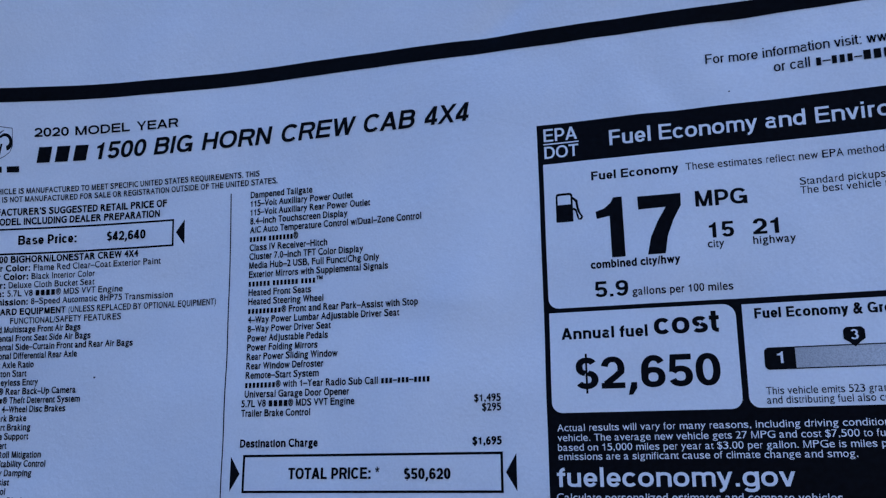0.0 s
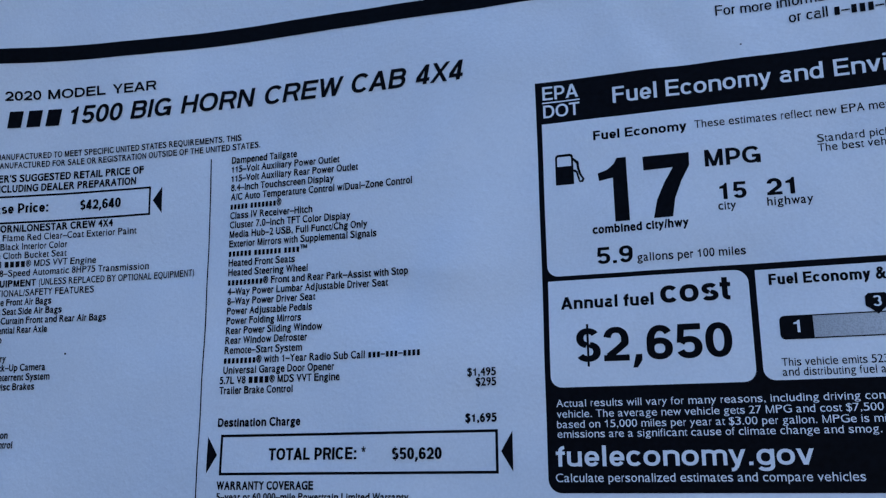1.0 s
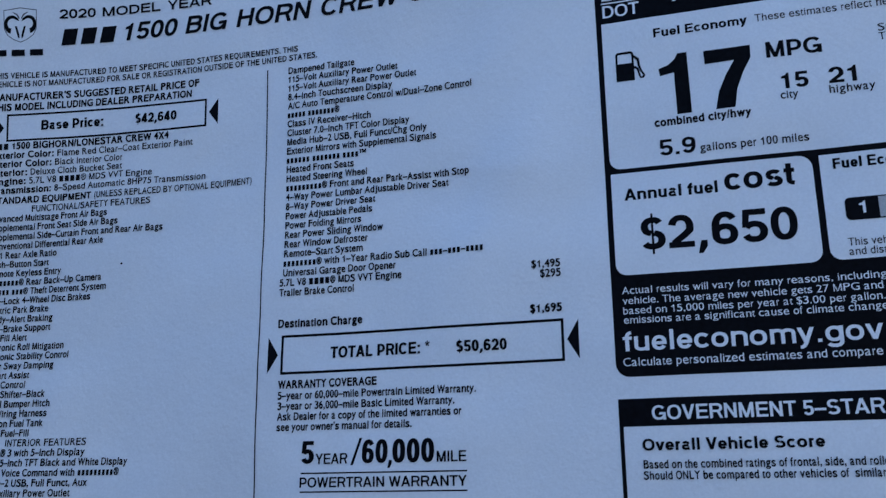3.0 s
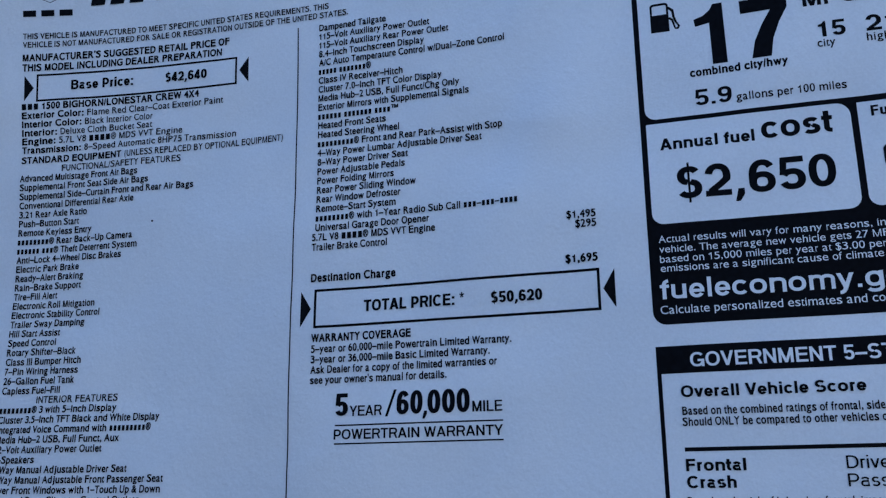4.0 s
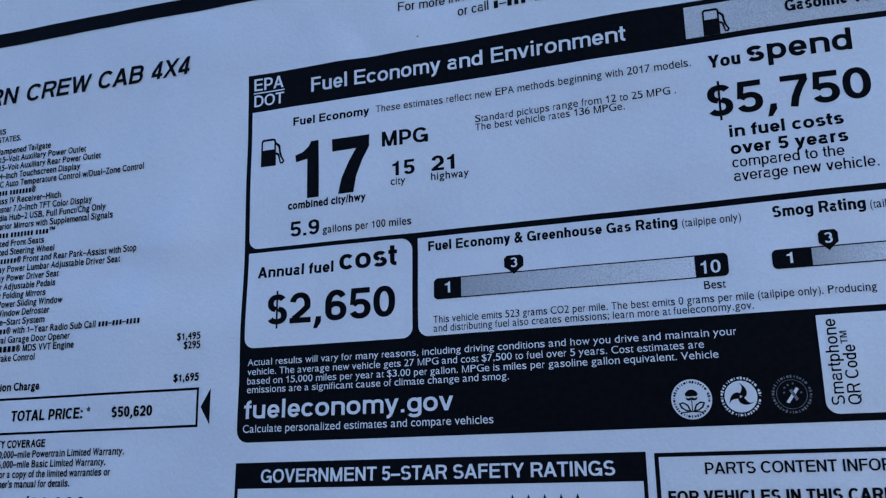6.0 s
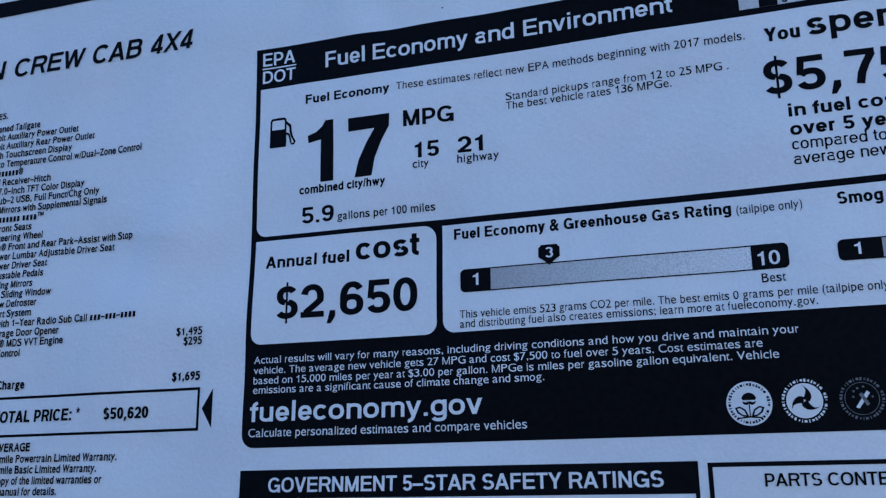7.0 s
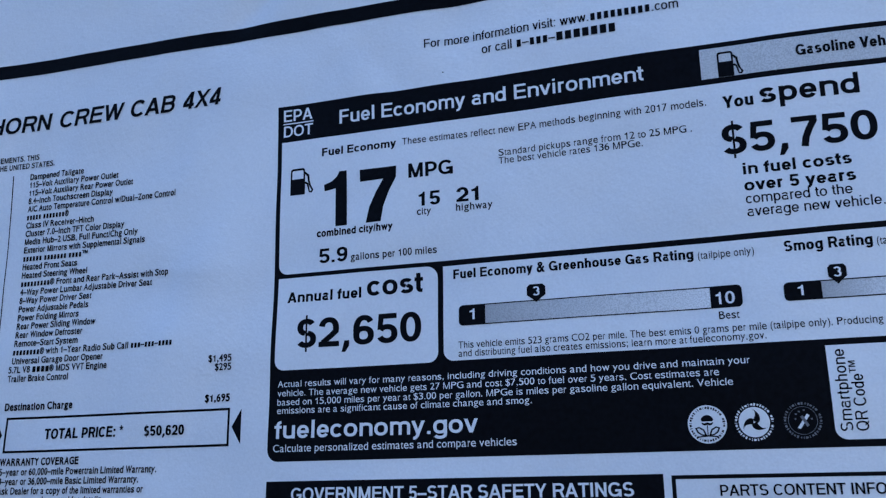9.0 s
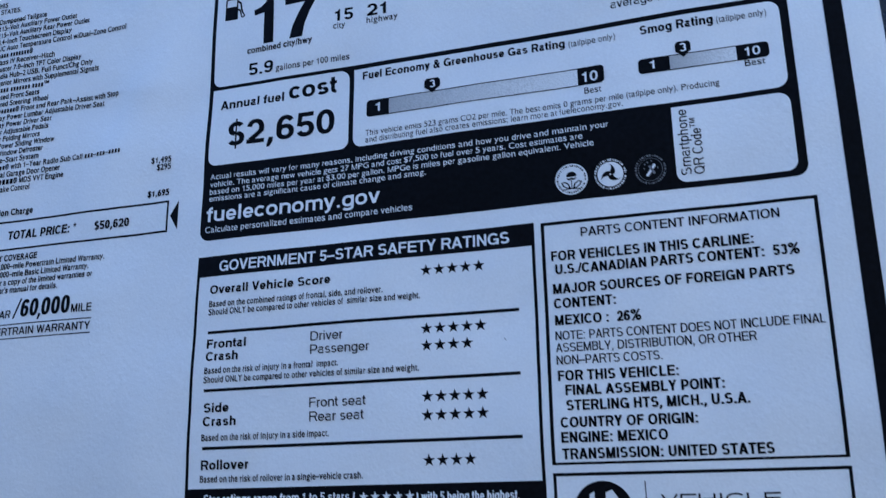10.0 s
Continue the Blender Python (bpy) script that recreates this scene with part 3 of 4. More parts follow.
STANDARD = (("Advanced Multistage Front Air Bags", 42.1), ("Supplemental Front Seat Side Air Bags", 46.0), ("Supplemental Side–Curtain Front and Rear Air Bags", 61.7),
            ("Conventional Differential Rear Axle", 41.2), ("3.21 Rear Axle Ratio", 24.4), ("Push–Button Start", 21.6), ("Remote Keyless Entry", 26.4),
            ("########® Rear Back–Up Camera", 41.3), ("###### ###® Theft Deterrent System", 43.1), ("Anti–Lock 4–Wheel Disc Brakes", 37.7), ("Electric Park Brake", 22.7),
            ("Ready–Alert Braking", 24.5), ("Rain–Brake Support", 23.9), ("Tire–Fill Alert", 15.6), ("Electronic Roll Mitigation", 29.2), ("Electronic Stability Control", 31.2),
            ("Trailer Sway Damping", 26.2), ("Hill Start Assist", 18.0), ("Speed Control", 17.0), ("Rotary Shifter–Black", 24.4), ("Class III Bumper Hitch", 26.6),
            ("7–Pin Wiring Harness", 25.9), ("26–Gallon Fuel Tank", 24.8), ("Capless Fuel–Fill", 20.2), ("", 0), ("########® 3 with 5–Inch Display", 40.0),
            ("Cluster 3.5–Inch TFT Black and White Display", 54.7), ("Integrated Voice Command with #########®", 52.1), ("Media Hub–2 USB, Full Funct, Aux", 41.8),
            ("12–Volt Auxiliary Power Outlet", 36.4), ("6–Speakers", 14.4), ("4–Way Manual Adjustable Driver Seat", 45.4), ("4–Way Manual Adjustable Front Passenger Seat", 57.7),
            ("Power Front Windows with 1–Touch Up & Down", 57.0), ("Front and Rear Climate–Control Outlets", 50.6))
for k, (body, wide) in enumerate(STANDARD):
    if body:
        type_line(sticker, body, -202.05, -202.05 + wide, -53.82 - 3.028 * k)
type_line(sticker, "INTERIOR FEATURES", -189.7, -161.9, -53.82 - 3.028 * 24, 2.1, 0.003)
rule(sticker, -105.2, -104.8, -10.5, 205.0)
OPTIONS = (("Dampened Tailgate", 22.3), ("115–Volt Auxiliary Power Outlet", 36.3), ("115–Volt Auxiliary Rear Power Outlet", 42.3), ("8.4–Inch Touchscreen Display", 34.6),
           ("A/C Auto Temperature Control w/Dual–Zone Control", 59.6), ("##### #######®", 17.4), ("Class IV Receiver–Hitch", 27.6), ("Cluster 7.0–Inch TFT Color Display", 39.9),
           ("Media Hub–2 USB, Full Funct/Chg Only", 45.3), ("Exterior Mirrors with Supplemental Signals", 48.2), ("###### ####### ####™", 26.0), ("Heated Front Seats", 22.1),
           ("Heated Steering Wheel", 26.3), ("#########® Front and Rear Park–Assist with Stop", 58.0), ("4–Way Power Lumbar Adjustable Driver Seat", 51.6), ("8–Way Power Driver Seat", 29.1),
           ("Power Adjustable Pedals", 28.2), ("Power Folding Mirrors", 24.8), ("Rear Power Sliding Window", 31.6), ("Rear Window Defroster", 26.9), ("Remote–Start System", 25.4),
           ("########® with 1–Year Radio Sub Call ###–###–####", 62.0), ("Universal Garage Door Opener", 35.6))
for k, (body, wide) in enumerate(OPTIONS):
    type_line(sticker, body, -97.74, -97.74 + wide, -12.71 - 2.9896 * k)
type_line(sticker, "5.7L V8 ^^^^® MDS VVT Engine", -98.78, -60.37, -81.48)
type_line(sticker, "Trailer Brake Control", -98.79, -75.15, -84.46)
type_line(sticker, "$1,495", -22.03, -14.00, -81.81)
type_line(sticker, "$295", -19.72, -14.00, -84.52)
type_line(sticker, "$1,695", -22.95, -14.11, -94.21, 2.2, 0.040)
type_line(sticker, "Destination Charge", -98.89, -72.53, -93.95, 2.3, 0.040)
total_box = price_box(-97.70, -13.90, -107.93, -96.30, 0.75, 3.5)
type_line(total_box, "TOTAL PRICE: *", -82.18, -51.89, -103.79, 3.4, 0.040)
type_line(total_box, "$50,620", -44.15, -29.78, -103.97, 3.2, 0.040)
type_line(sticker, "WARRANTY COVERAGE", -98.18, -67.70, -111.95, 2.2, 0.038)
type_line(sticker, "5–year or 60,000–mile Powertrain Limited Warranty.", -98.20, -38.75, -115.09)
type_line(sticker, "3–year or 36,000–mile Basic Limited Warranty.", -98.22, -44.83, -118.09)
type_line(sticker, "Ask Dealer for a copy of the limited warranties or", -98.26, -42.84, -121.10)
type_line(sticker, "see your owner's manual for details.", -98.33, -57.20, -124.09)
type_line(sticker, "5", -90.21, -86.42, -133.47, 6.3, 0.022)
type_line(sticker, "YEAR", -85.93, -76.16, -133.62, 2.9, 0.010)
figure("slash", [[(-75.22, -134.07), (-74.42, -134.07), (-71.92, -126.67), (-72.72, -126.67)]], INK, sticker)
type_line(sticker, "60", -71.74, -64.10, -133.66, 6.5, 0.022)
type_line(sticker, ",", -64.10, -62.79, -133.68, 6.5, 0.000)
type_line(sticker, "000", -62.69, -50.62, -133.70, 6.5, 0.022)
type_line(sticker, "MILE", -49.92, -41.67, -133.62, 2.9, 0.010)
rule(sticker, -90.31, -41.60, -135.9, 0.4)
type_line(sticker, "POWERTRAIN WARRANTY", -90.51, -41.66, -140.01, 2.8, 0.032)
rule(sticker, -90.41, -41.56, -141.01, 0.4)
type_line(sticker, "For more information visit: www.#########.com", 50.6, 129.3, 14.1, 3.0, 0.000)
type_line(sticker, "or call #–###–^^^^^^^", 69.3, 110.7, 9.4, 3.0, 0.000)

for cu, cv, r in ((-153.9, -70.2, 0.36), (56.5, 5.1, 0.26)):
    figure("ink_speck", [[(cu + r * (1 + 0.25 * math.sin(2.3 * k)) * math.cos(k * 0.785), cv + r * math.sin(k * 0.785)) for k in range(8)]], INK, sticker)
figure("ink_speck", [[(104.20, -152.96), (104.50, -153.06), (105.10, -153.86), (105.00, -154.06)]], DIM, sticker)

# ---- fuel economy label: one black form with white fields left open ----
EPA = figure("fuel_economy_label", [box(-0.5, 194.3, -113.0, 1.24, (3.5, 3.5, 1, 0))], INK, sticker, label="black printed label with white fields")
for field in (box(1.0, 191.75, -55.5, -11.25, (3, 3.5, 0, 0)), box(1.05, 53.35, -85.8, -56.8, (3, 3, 3.5, 0.3)), box(55.05, 191.8, -85.65, -57.2, (3, 3.5, 3.5, 0)),
              box(158.2, 191.7, -111.2, -87.3, (3, 3, 3.5, 0))):
    figure("white_field", [field], PAPER, EPA, 0.13, "white field with rounded corners")
WHITE = dict(mat=PAPER, lift=0.16)
type_line(EPA, "EPA", 1.53, 11.76, -4.12, 4.0, 0.008, **WHITE)
figure("rule", [box(1.31, 12.16, -5.12, -4.72)], PAPER, EPA, 0.15)
type_line(EPA, "DOT", 1.56, 11.99, -9.46, 3.8, 0.008, **WHITE)
for body, u0, u1 in (("Fuel", 21.35, 33.5), ("Economy", 35.9, 63.5), ("and", 65.6, 76.4), ("Environment", 79.0, 117.85)):
    type_line(EPA, body, u0, u1, -7.3, 4.7, 0.012, **WHITE)
figure("grey_field", [box(133.9, 191.4, -9.55, -0.3)], GREY_FLAT, EPA, 0.13, "grey dotted printed field")
type_line(EPA, "Gasoline Vehicle", 159.7, 189.2, -6.1, 3.3, 0.044)


def pump(u, v, w, h):
    """A pump sign: a tank with a window above and a hose at its side."""
    b = 0.62 * w
    figure("fuel_pump_sign", [box(u, u + b, v, v + h, (0, 0, 0.12 * w, 0.12 * w)), box(u + 0.07 * w, u + b - 0.07 * w, v + 0.6 * h, v + 0.92 * h, (0, 0, 0.06 * w, 0.06 * w))], INK, EPA, 0.20)
    hose = [(0.62, 0.86), (0.80, 0.72), (0.82, 0.5), (0.88, 0.3), (0.98, 0.14), (0.92, 0.04), (0.80, 0.05), (0.76, 0.14), (0.70, 0.36), (0.62, 0.40)]
    inner = [(0.62, 0.76), (0.72, 0.66), (0.74, 0.48), (0.80, 0.3), (0.90, 0.15), (0.88, 0.1), (0.83, 0.1), (0.82, 0.16), (0.76, 0.4), (0.68, 0.47), (0.62, 0.47)]
    figure("fuel_pump_hose", [[(u + x * w, v + y * h) for x, y in hose + inner[::-1]]], INK, EPA, 0.20)


pump(4.40, -29.66, 8.2, 8.9)
pump(138.6, -9.55, 7.0, 7.7)
type_line(EPA, "Fuel Economy", 15.42, 40.78, -17.67, 2.7, 0.046)
type_line(EPA, "These estimates reflect new EPA methods beginning with 2017 models.", 42.8, 134.5, -17.4, 2.2, -0.013)
type_line(EPA, "Standard pickups range from 12 to 25 MPG .", 73.3, 130.0, -24.5, 2.1, -0.013)
type_line(EPA, "The best vehicle rates 136 MPGe.", 73.25, 116.1, -27.05, 2.1, -0.013)
figure("numeral", [[(20.3, -41.4), (24.2, -41.4), (24.0, -23.4), (21.5, -23.4), (20.6, -25.0), (18.7, -26.5), (16.1, -27.3), (16.4, -29.5), (20.2, -28.9)]], INK, EPA, 0.20)
figure("numeral", [[(30.6, -41.4), (35.6, -41.4), (36.5, -36.3), (38.4, -31.6), (40.7, -27.6), (40.8, -24.0), (28.5, -23.9), (28.6, -27.8), (36.4, -27.7), (33.9, -31.7), (31.7, -36.4)]], INK, EPA, 0.20)
type_line(EPA, "MPG", 44.80, 59.01, -28.5, 4.6, 0.024)
type_line(EPA, "15", 47.92, 54.72, -37.8, 4.5, 0.026)
type_line(EPA, "21", 59.82, 66.72, -37.65, 4.5, 0.026)
type_line(EPA, "city", 47.32, 51.82, -40.6, 2.2, 0.001)
type_line(EPA, "highway", 59.62, 70.92, -40.4, 2.2, 0.001)
type_line(EPA, "combined city/hwy", 13.94, 39.51, -44.3, 2.2, 0.040)
type_line(EPA, "5.9", 14.85, 24.38, -52.85, 4.6, 0.022)
type_line(EPA, "gallons per 100 miles", 25.48, 53.33, -52.85, 2.2, 0.001)
type_line(EPA, "You", 139.0, 147.2, -19.0, 3.6, 0.036)
type_line(EPA, "spend", 149.0, 174.8, -18.9, 6.0, 0.030)
type_line(EPA, "$5,750", 137.9, 177.95, -32.7, 8.7, 0.018)
type_line(EPA, "in fuel costs", 142.6, 170.4, -38.95, 3.4, 0.036)
type_line(EPA, "over 5 years", 142.5, 170.9, -43.7, 3.4, 0.036)
type_line(EPA, "compared to the", 142.55, 169.6, -47.3, 2.9, -0.001)
type_line(EPA, "average new vehicle.", 142.6, 177.2, -50.95, 2.9, -0.001)
type_line(EPA, "Annual fuel", 4.44, 29.11, -64.82, 3.4, 0.046)
type_line(EPA, "cost", 30.91, 48.73, -64.51, 6.4, 0.030)
type_line(EPA, "$2,650", 8.28, 48.15, -79.26, 9.0, 0.018)
type_line(EPA, "Fuel Economy & Greenhouse Gas Rating", 58.24, 127.40, -61.34, 2.9, 0.046)
type_line(EPA, "(tailpipe only)", 128.59, 143.28, -61.56, 2.1, -0.013)
type_line(EPA, "Smog Rating", 151.0, 172.8, -61.6, 3.0, 0.046)
type_line(EPA, "(tailpipe only)", 173.8, 188.1, -61.7, 2.1, -0.013)


def rating_bar(u0, ua, ub, u1, v0, v1, grey, mark, half, top):
    bar = figure("rating_bar", [box(ua, ub, v0, v1), box(ua, ub, v0 + 0.3, v1 - 0.3)], INK, EPA, 0.24, "long rating scale with dotted grey run")
    figure("bar_fill", [box(ua, ub, v0, v1)], grey, bar, 0.19)
    figure("bar_end", [box(u0, ua, v0, v1, (1.3, 0, 0, 1.3))], INK, bar, 0.24)
    figure("bar_end", [box(ub, u1, v0, v1, (0, 1.3, 1.3, 0))], INK, bar, 0.24)
    figure("rating_marker", [[(mark - half * 0.7, top), (mark + half * 0.7, top), (mark + half, top - 0.8), (mark + half, top - 3.2), (mark + half * 0.6, top - 3.9), (mark, top - 5.3),
                              (mark - half * 0.6, top - 3.9), (mark - half, top - 3.2), (mark - half, top - 0.8)]], INK, bar, 0.29)
    type_line(bar, "3", mark - 0.9, mark + 1.0, top - 3.4, 2.7, 0.012, PAPER, 0.35)
    return bar


greenhouse = rating_bar(59.86, 67.86, 130.89, 139.15, -75.58, -69.52, GREY_RUN, 83.07, 2.7, -64.89)
type_line(greenhouse, "1", 63.16, 64.67, -73.88, 3.2, 0.012, PAPER, 0.35)
type_line(greenhouse, "10", 132.29, 137.17, -74.58, 3.4, 0.012, PAPER, 0.35)
type_line(greenhouse, "Best", 132.71, 137.98, -78.65, 2.1, -0.007)
smog = rating_bar(149.7, 159.1, 178.5, 187.7, -75.1, -70.1, GREY_SHORT, 163.3, 2.3, -66.1)
type_line(smog, "1", 153.17, 154.55, -73.82, 2.8, 0.012, PAPER, 0.35)
type_line(smog, "10", 180.84, 185.19, -74.01, 2.9, 0.012, PAPER, 0.35)
type_line(smog, "Best", 180.5, 186.2, -77.25, 2.0, -0.007)
type_line(EPA, "This vehicle emits 523 grams CO2 per mile. The best emits 0 grams per mile (tailpipe only). Producing", 59.57, 172.76, -82.18, 2.0, -0.013)
type_line(EPA, "and distributing fuel also creates emissions; learn more at fueleconomy.gov.", 59.57, 144.18, -84.65, 2.0, -0.013)
type_line(EPA, "Actual results will vary for many reasons, including driving conditions and how you drive and maintain your", 2.27, 139.34, -90.92, 1.92, -0.027, **WHITE)
type_line(EPA, "vehicle. The average new vehicle gets 27 MPG and cost $7,500 to fuel over 5 years. Cost estimates are", 2.27, 131.38, -93.69, 1.92, -0.027, **WHITE)
type_line(EPA, "based on 15,000 miles per year at $3.00 per gallon. MPGe is miles per gasoline gallon equivalent. Vehicle", 2.27, 134.67, -96.39, 1.92, -0.027, **WHITE)
type_line(EPA, "emissions are a significant cause of climate change and smog.", 2.28, 80.73, -98.90, 1.92, -0.027, **WHITE)
type_line(EPA, "fueleconomy.gov", 1.68, 65.01, -106.27, 5.3, 0.014, **WHITE)
type_line(EPA, "Calculate personalized estimates and compare vehicles", 1.49, 76.04, -110.20, 2.15, -0.018, **WHITE)


def ring_marks(parent, cu, cv, r, n, mat, lift):
    """Tiny bars in a ring, where lettering runs round a seal."""
    pts, faces = [], []
    for k in range(n):
        if (k * 5) % 17 == 3:
            continue
        a = 2 * math.pi * (k + 0.25 * ((k * 7) % 3)) / n
        c, s = math.cos(a), math.sin(a)
        w, h = 0.07 + 0.05 * ((k * 7) % 4), 0.2 + 0.07 * ((k * 5) % 3)
        first = len(pts)
        faces.append([first, first + 1, first + 2, first + 3])
        pts += [(cu + c * x - s * y, cv + s * x + c * y) for x, y in ((r - h, -w), (r + h, -w), (r + h, w), (r - h, w))]
    sheet_part("ring_lettering", np.array(pts), faces, mat, parent, lift)


def seal_figure(parent, cu, cv, pts, mat=INK, lift=0.22):
    figure("seal_sign", [[(cu + x, cv + y) for x, y in pts]], mat, parent, lift)


seal = figure("seal", [disc(127.25, -106.3, 4.95)], PAPER, EPA, 0.15, "round white seal with a flower sign")
ring_marks(seal, 127.25, -106.3, 4.25, 58, INK, 0.22)
seal_figure(seal, 127.25, -106.3, disc(0.0, 0.75, 1.65, 18, 15, 165) + [(-1.3, 0.75), (1.3, 0.75)])
seal_figure(seal, 127.25, -106.3, [(-1.55, 0.55), (-0.8, 0.25), (0.0, 0.5), (0.8, 0.25), (1.55, 0.55), (1.2, -0.15), (0.6, -0.35), (0.0, -0.1), (-0.6, -0.35), (-1.2, -0.15)])
seal_figure(seal, 127.25, -106.3, [(-0.12, -0.2), (0.12, -0.2), (0.12, -3.0), (-0.12, -3.0)])
for side in (-1, 1):
    leaf = [(0.25, -2.9), (0.9, -1.3), (2.1, -0.6), (3.2, -0.9), (2.7, -2.1), (1.5, -2.9)]
    rib = [(0.8, -2.6), (1.2, -1.6), (2.1, -1.0), (2.7, -1.1), (2.3, -1.9), (1.5, -2.5)]
    figure("seal_sign", [[(127.25 + side * x, -106.3 + y) for x, y in leaf], [(127.25 + side * x, -106.3 + y) for x, y in rib]], INK, seal, 0.22)
seal_figure(seal, 127.25, -106.3, [(-2.6, -3.1), (0.0, -2.8), (2.6, -3.1), (2.6, -3.4), (0.0, -3.15), (-2.6, -3.4)])
seal = figure("seal", [disc(139.0, -106.15, 3.85)], PAPER, EPA, 0.15, "round white seal with a three-armed sign")
for k in range(3):
    a0 = radians(35 + 120 * k)
    edge = []
    for side in (1, -1):
        for i in range(9):
            q = i / 8 if side == 1 else 1 - i / 8
            a, h = a0 + 1.1 * q ** 1.4, side * (0.34 + 0.5 * math.sin(math.pi * min(1.0, 0.15 + q))) * (1 - q ** 3)
            edge.append((3.5 * q * math.cos(a) - h * math.sin(a), 3.5 * q * math.sin(a) + h * math.cos(a)))
    seal_figure(seal, 139.0, -106.15, edge[:-1], INK, 0.22 + 0.004 * k)
ring_marks(seal, 139.0, -106.15, 4.5, 56, PAPER, 0.15)
seal = figure("seal", [disc(150.8, -106.15, 3.55), disc(150.8, -106.15, 3.42)], DIM, EPA, 0.15, "dim grey seal on black")
ring_marks(seal, 150.8, -106.15, 4.3, 54, DIM, 0.15)
seal_figure(seal, 150.8, -106.15, [(-1.4, -1.8), (-0.7, -2.1), (1.7, 1.2), (1.1, 1.7)], PAPER, 0.16)
seal_figure(seal, 150.8, -106.15, [(-0.6, 1.0), (0.1, 1.3), (1.5, -1.2), (0.9, -1.6)], DIM, 0.2)
for x, y in ((-1.7, 1.4), (-1.9, 0.2), (-0.9, 2.0), (0.3, 2.3), (2.0, 0.1)):
    seal_figure(seal, 150.8, -106.15, [(x, y), (x + 0.4, y + 0.1), (x + 0.3, y + 0.5), (x - 0.1, y + 0.4)], DIM, 0.16)
type_line(EPA, "Smartphone", -109.1, -88.4, 162.5, 3.0, 0.003, up=True)
type_line(EPA, "QR Code™", -109.16, -91.55, 166.20, 3.0, 0.003, up=True)

# ---- safety ratings ----
GOV = figure("safety_panel", [box(-0.5, 115.0, -204.9, -118.68), box(0.55, 114.0, -194.6, -125.8)], INK, sticker, label="black ruled panel with a black heading bar")
type_line(GOV, "GOVERNMENT 5–STAR SAFETY RATINGS", 7.95, 107.16, -124.28, 3.7, 0.030, **WHITE)
type_line(GOV, "Overall Vehicle Score", 5.09, 48.58, -131.96, 3.0, 0.044)
type_line(GOV, "Based on the combined ratings of frontal, side, and rollover.", 5.07, 66.33, -136.35, 2.0, 0.010)
type_line(GOV, "Should ONLY be compared to other vehicles of  similar size and weight.", 4.94, 78.45, -139.09, 2.0, 0.010)
rule(GOV, 4.95, 109.26, -144.4, 1.0)
type_line(GOV, "Frontal", 4.98, 19.31, -150.21, 3.0, 0.044)
type_line(GOV, "Crash", 4.96, 16.69, -154.34, 3.0, 0.044)
type_line(GOV, "Driver", 42.13, 53.14, -150.12, 3.0, 0.002)
type_line(GOV, "Passenger", 42.09, 61.96, -154.32, 3.0, 0.002)
type_line(GOV, "Based on the risk of injury in a frontal  impact.", 4.77, 51.67, -158.47, 2.0, 0.010)
type_line(GOV, "Should ONLY be compared to other vehicles of similar size and weight.", 4.67, 77.90, -161.48, 2.0, 0.010)
rule(GOV, 4.82, 109.08, -163.42, 1.0)
type_line(GOV, "Side", 5.21, 14.12, -170.95, 3.0, 0.044)
type_line(GOV, "Crash", 5.13, 16.84, -175.25, 3.0, 0.044)
type_line(GOV, "Front seat", 42.16, 60.85, -170.91, 3.0, 0.002)
type_line(GOV, "Rear seat", 42.16, 60.24, -175.20, 3.0, 0.002)
type_line(GOV, "Based on the risk of injury in a side impact.", 4.84, 48.71, -179.86, 2.0, 0.010)
rule(GOV, 5.15, 109.00, -181.68, 1.0)
type_line(GOV, "Rollover", 4.98, 21.65, -188.82, 3.0, 0.044)
type_line(GOV, "Based on the risk of rollover in a single–vehicle crash.", 4.79, 59.88, -192.64, 2.0, 0.010)
for v, count in ((-130.5, 5), (-148.9, 5), (-154.1, 4), (-169.5, 5), (-175.0, 5), (-188.1, 4)):
    for k in range(count):
        star(GOV, 80.45 + 4.22 * k, v + 0.08)
type_line(GOV, "Star ratings range from 1 to 5 stars (", 6.51, 57.36, -199.03, 2.6, 0.006, **WHITE)
for k in range(5):
    pts = [(60.0 + 3.6 * k + (1.5 if i % 2 == 0 else 0.6) * math.sin(math.pi * i / 5), -198.0 + (1.5 if i % 2 == 0 else 0.6) * math.cos(math.pi * i / 5)) for i in range(10)]
    figure("star", [pts], PAPER, GOV, 0.16)
type_line(GOV, ") with 5 being the highest.", 76.38, 107.29, -199.54, 2.6, 0.006, **WHITE)

# ---- parts content ----
PARTS = figure("parts_panel", [box(117.05, 195.5, -190.5, -119.1), box(118.1, 194.45, -189.8, -120.1)], INK, sticker, label="black ruled box")
type_line(PARTS, "PARTS CONTENT INFORMATION", 129.04, 185.06, -124.47, 2.8, 0.012)
type_line(PARTS, "FOR VEHICLES IN THIS CARLINE:", 119.82, 177.44, -131.28, 3.0, 0.034)
type_line(PARTS, "U.S./CANADIAN PARTS CONTENT:  53%", 120.85, 189.15, -135.38, 3.0, 0.034)
type_line(PARTS, "MAJOR SOURCES OF FOREIGN PARTS", 119.84, 187.13, -141.23, 3.0, 0.034)
type_line(PARTS, "CONTENT:", 119.83, 137.97, -145.60, 3.0, 0.034)
type_line(PARTS, "MEXICO :  26%", 119.93, 144.80, -150.60, 3.0, 0.034)
type_line(PARTS, "NOTE: PARTS CONTENT DOES NOT INCLUDE FINAL", 119.82, 193.57, -155.02, 2.6, -0.005)
type_line(PARTS, "ASSEMBLY, DISTRIBUTION, OR OTHER", 119.82, 175.48, -158.56, 2.6, -0.005)
type_line(PARTS, "NON–PARTS COSTS.", 119.81, 149.73, -162.22, 2.6, -0.005)
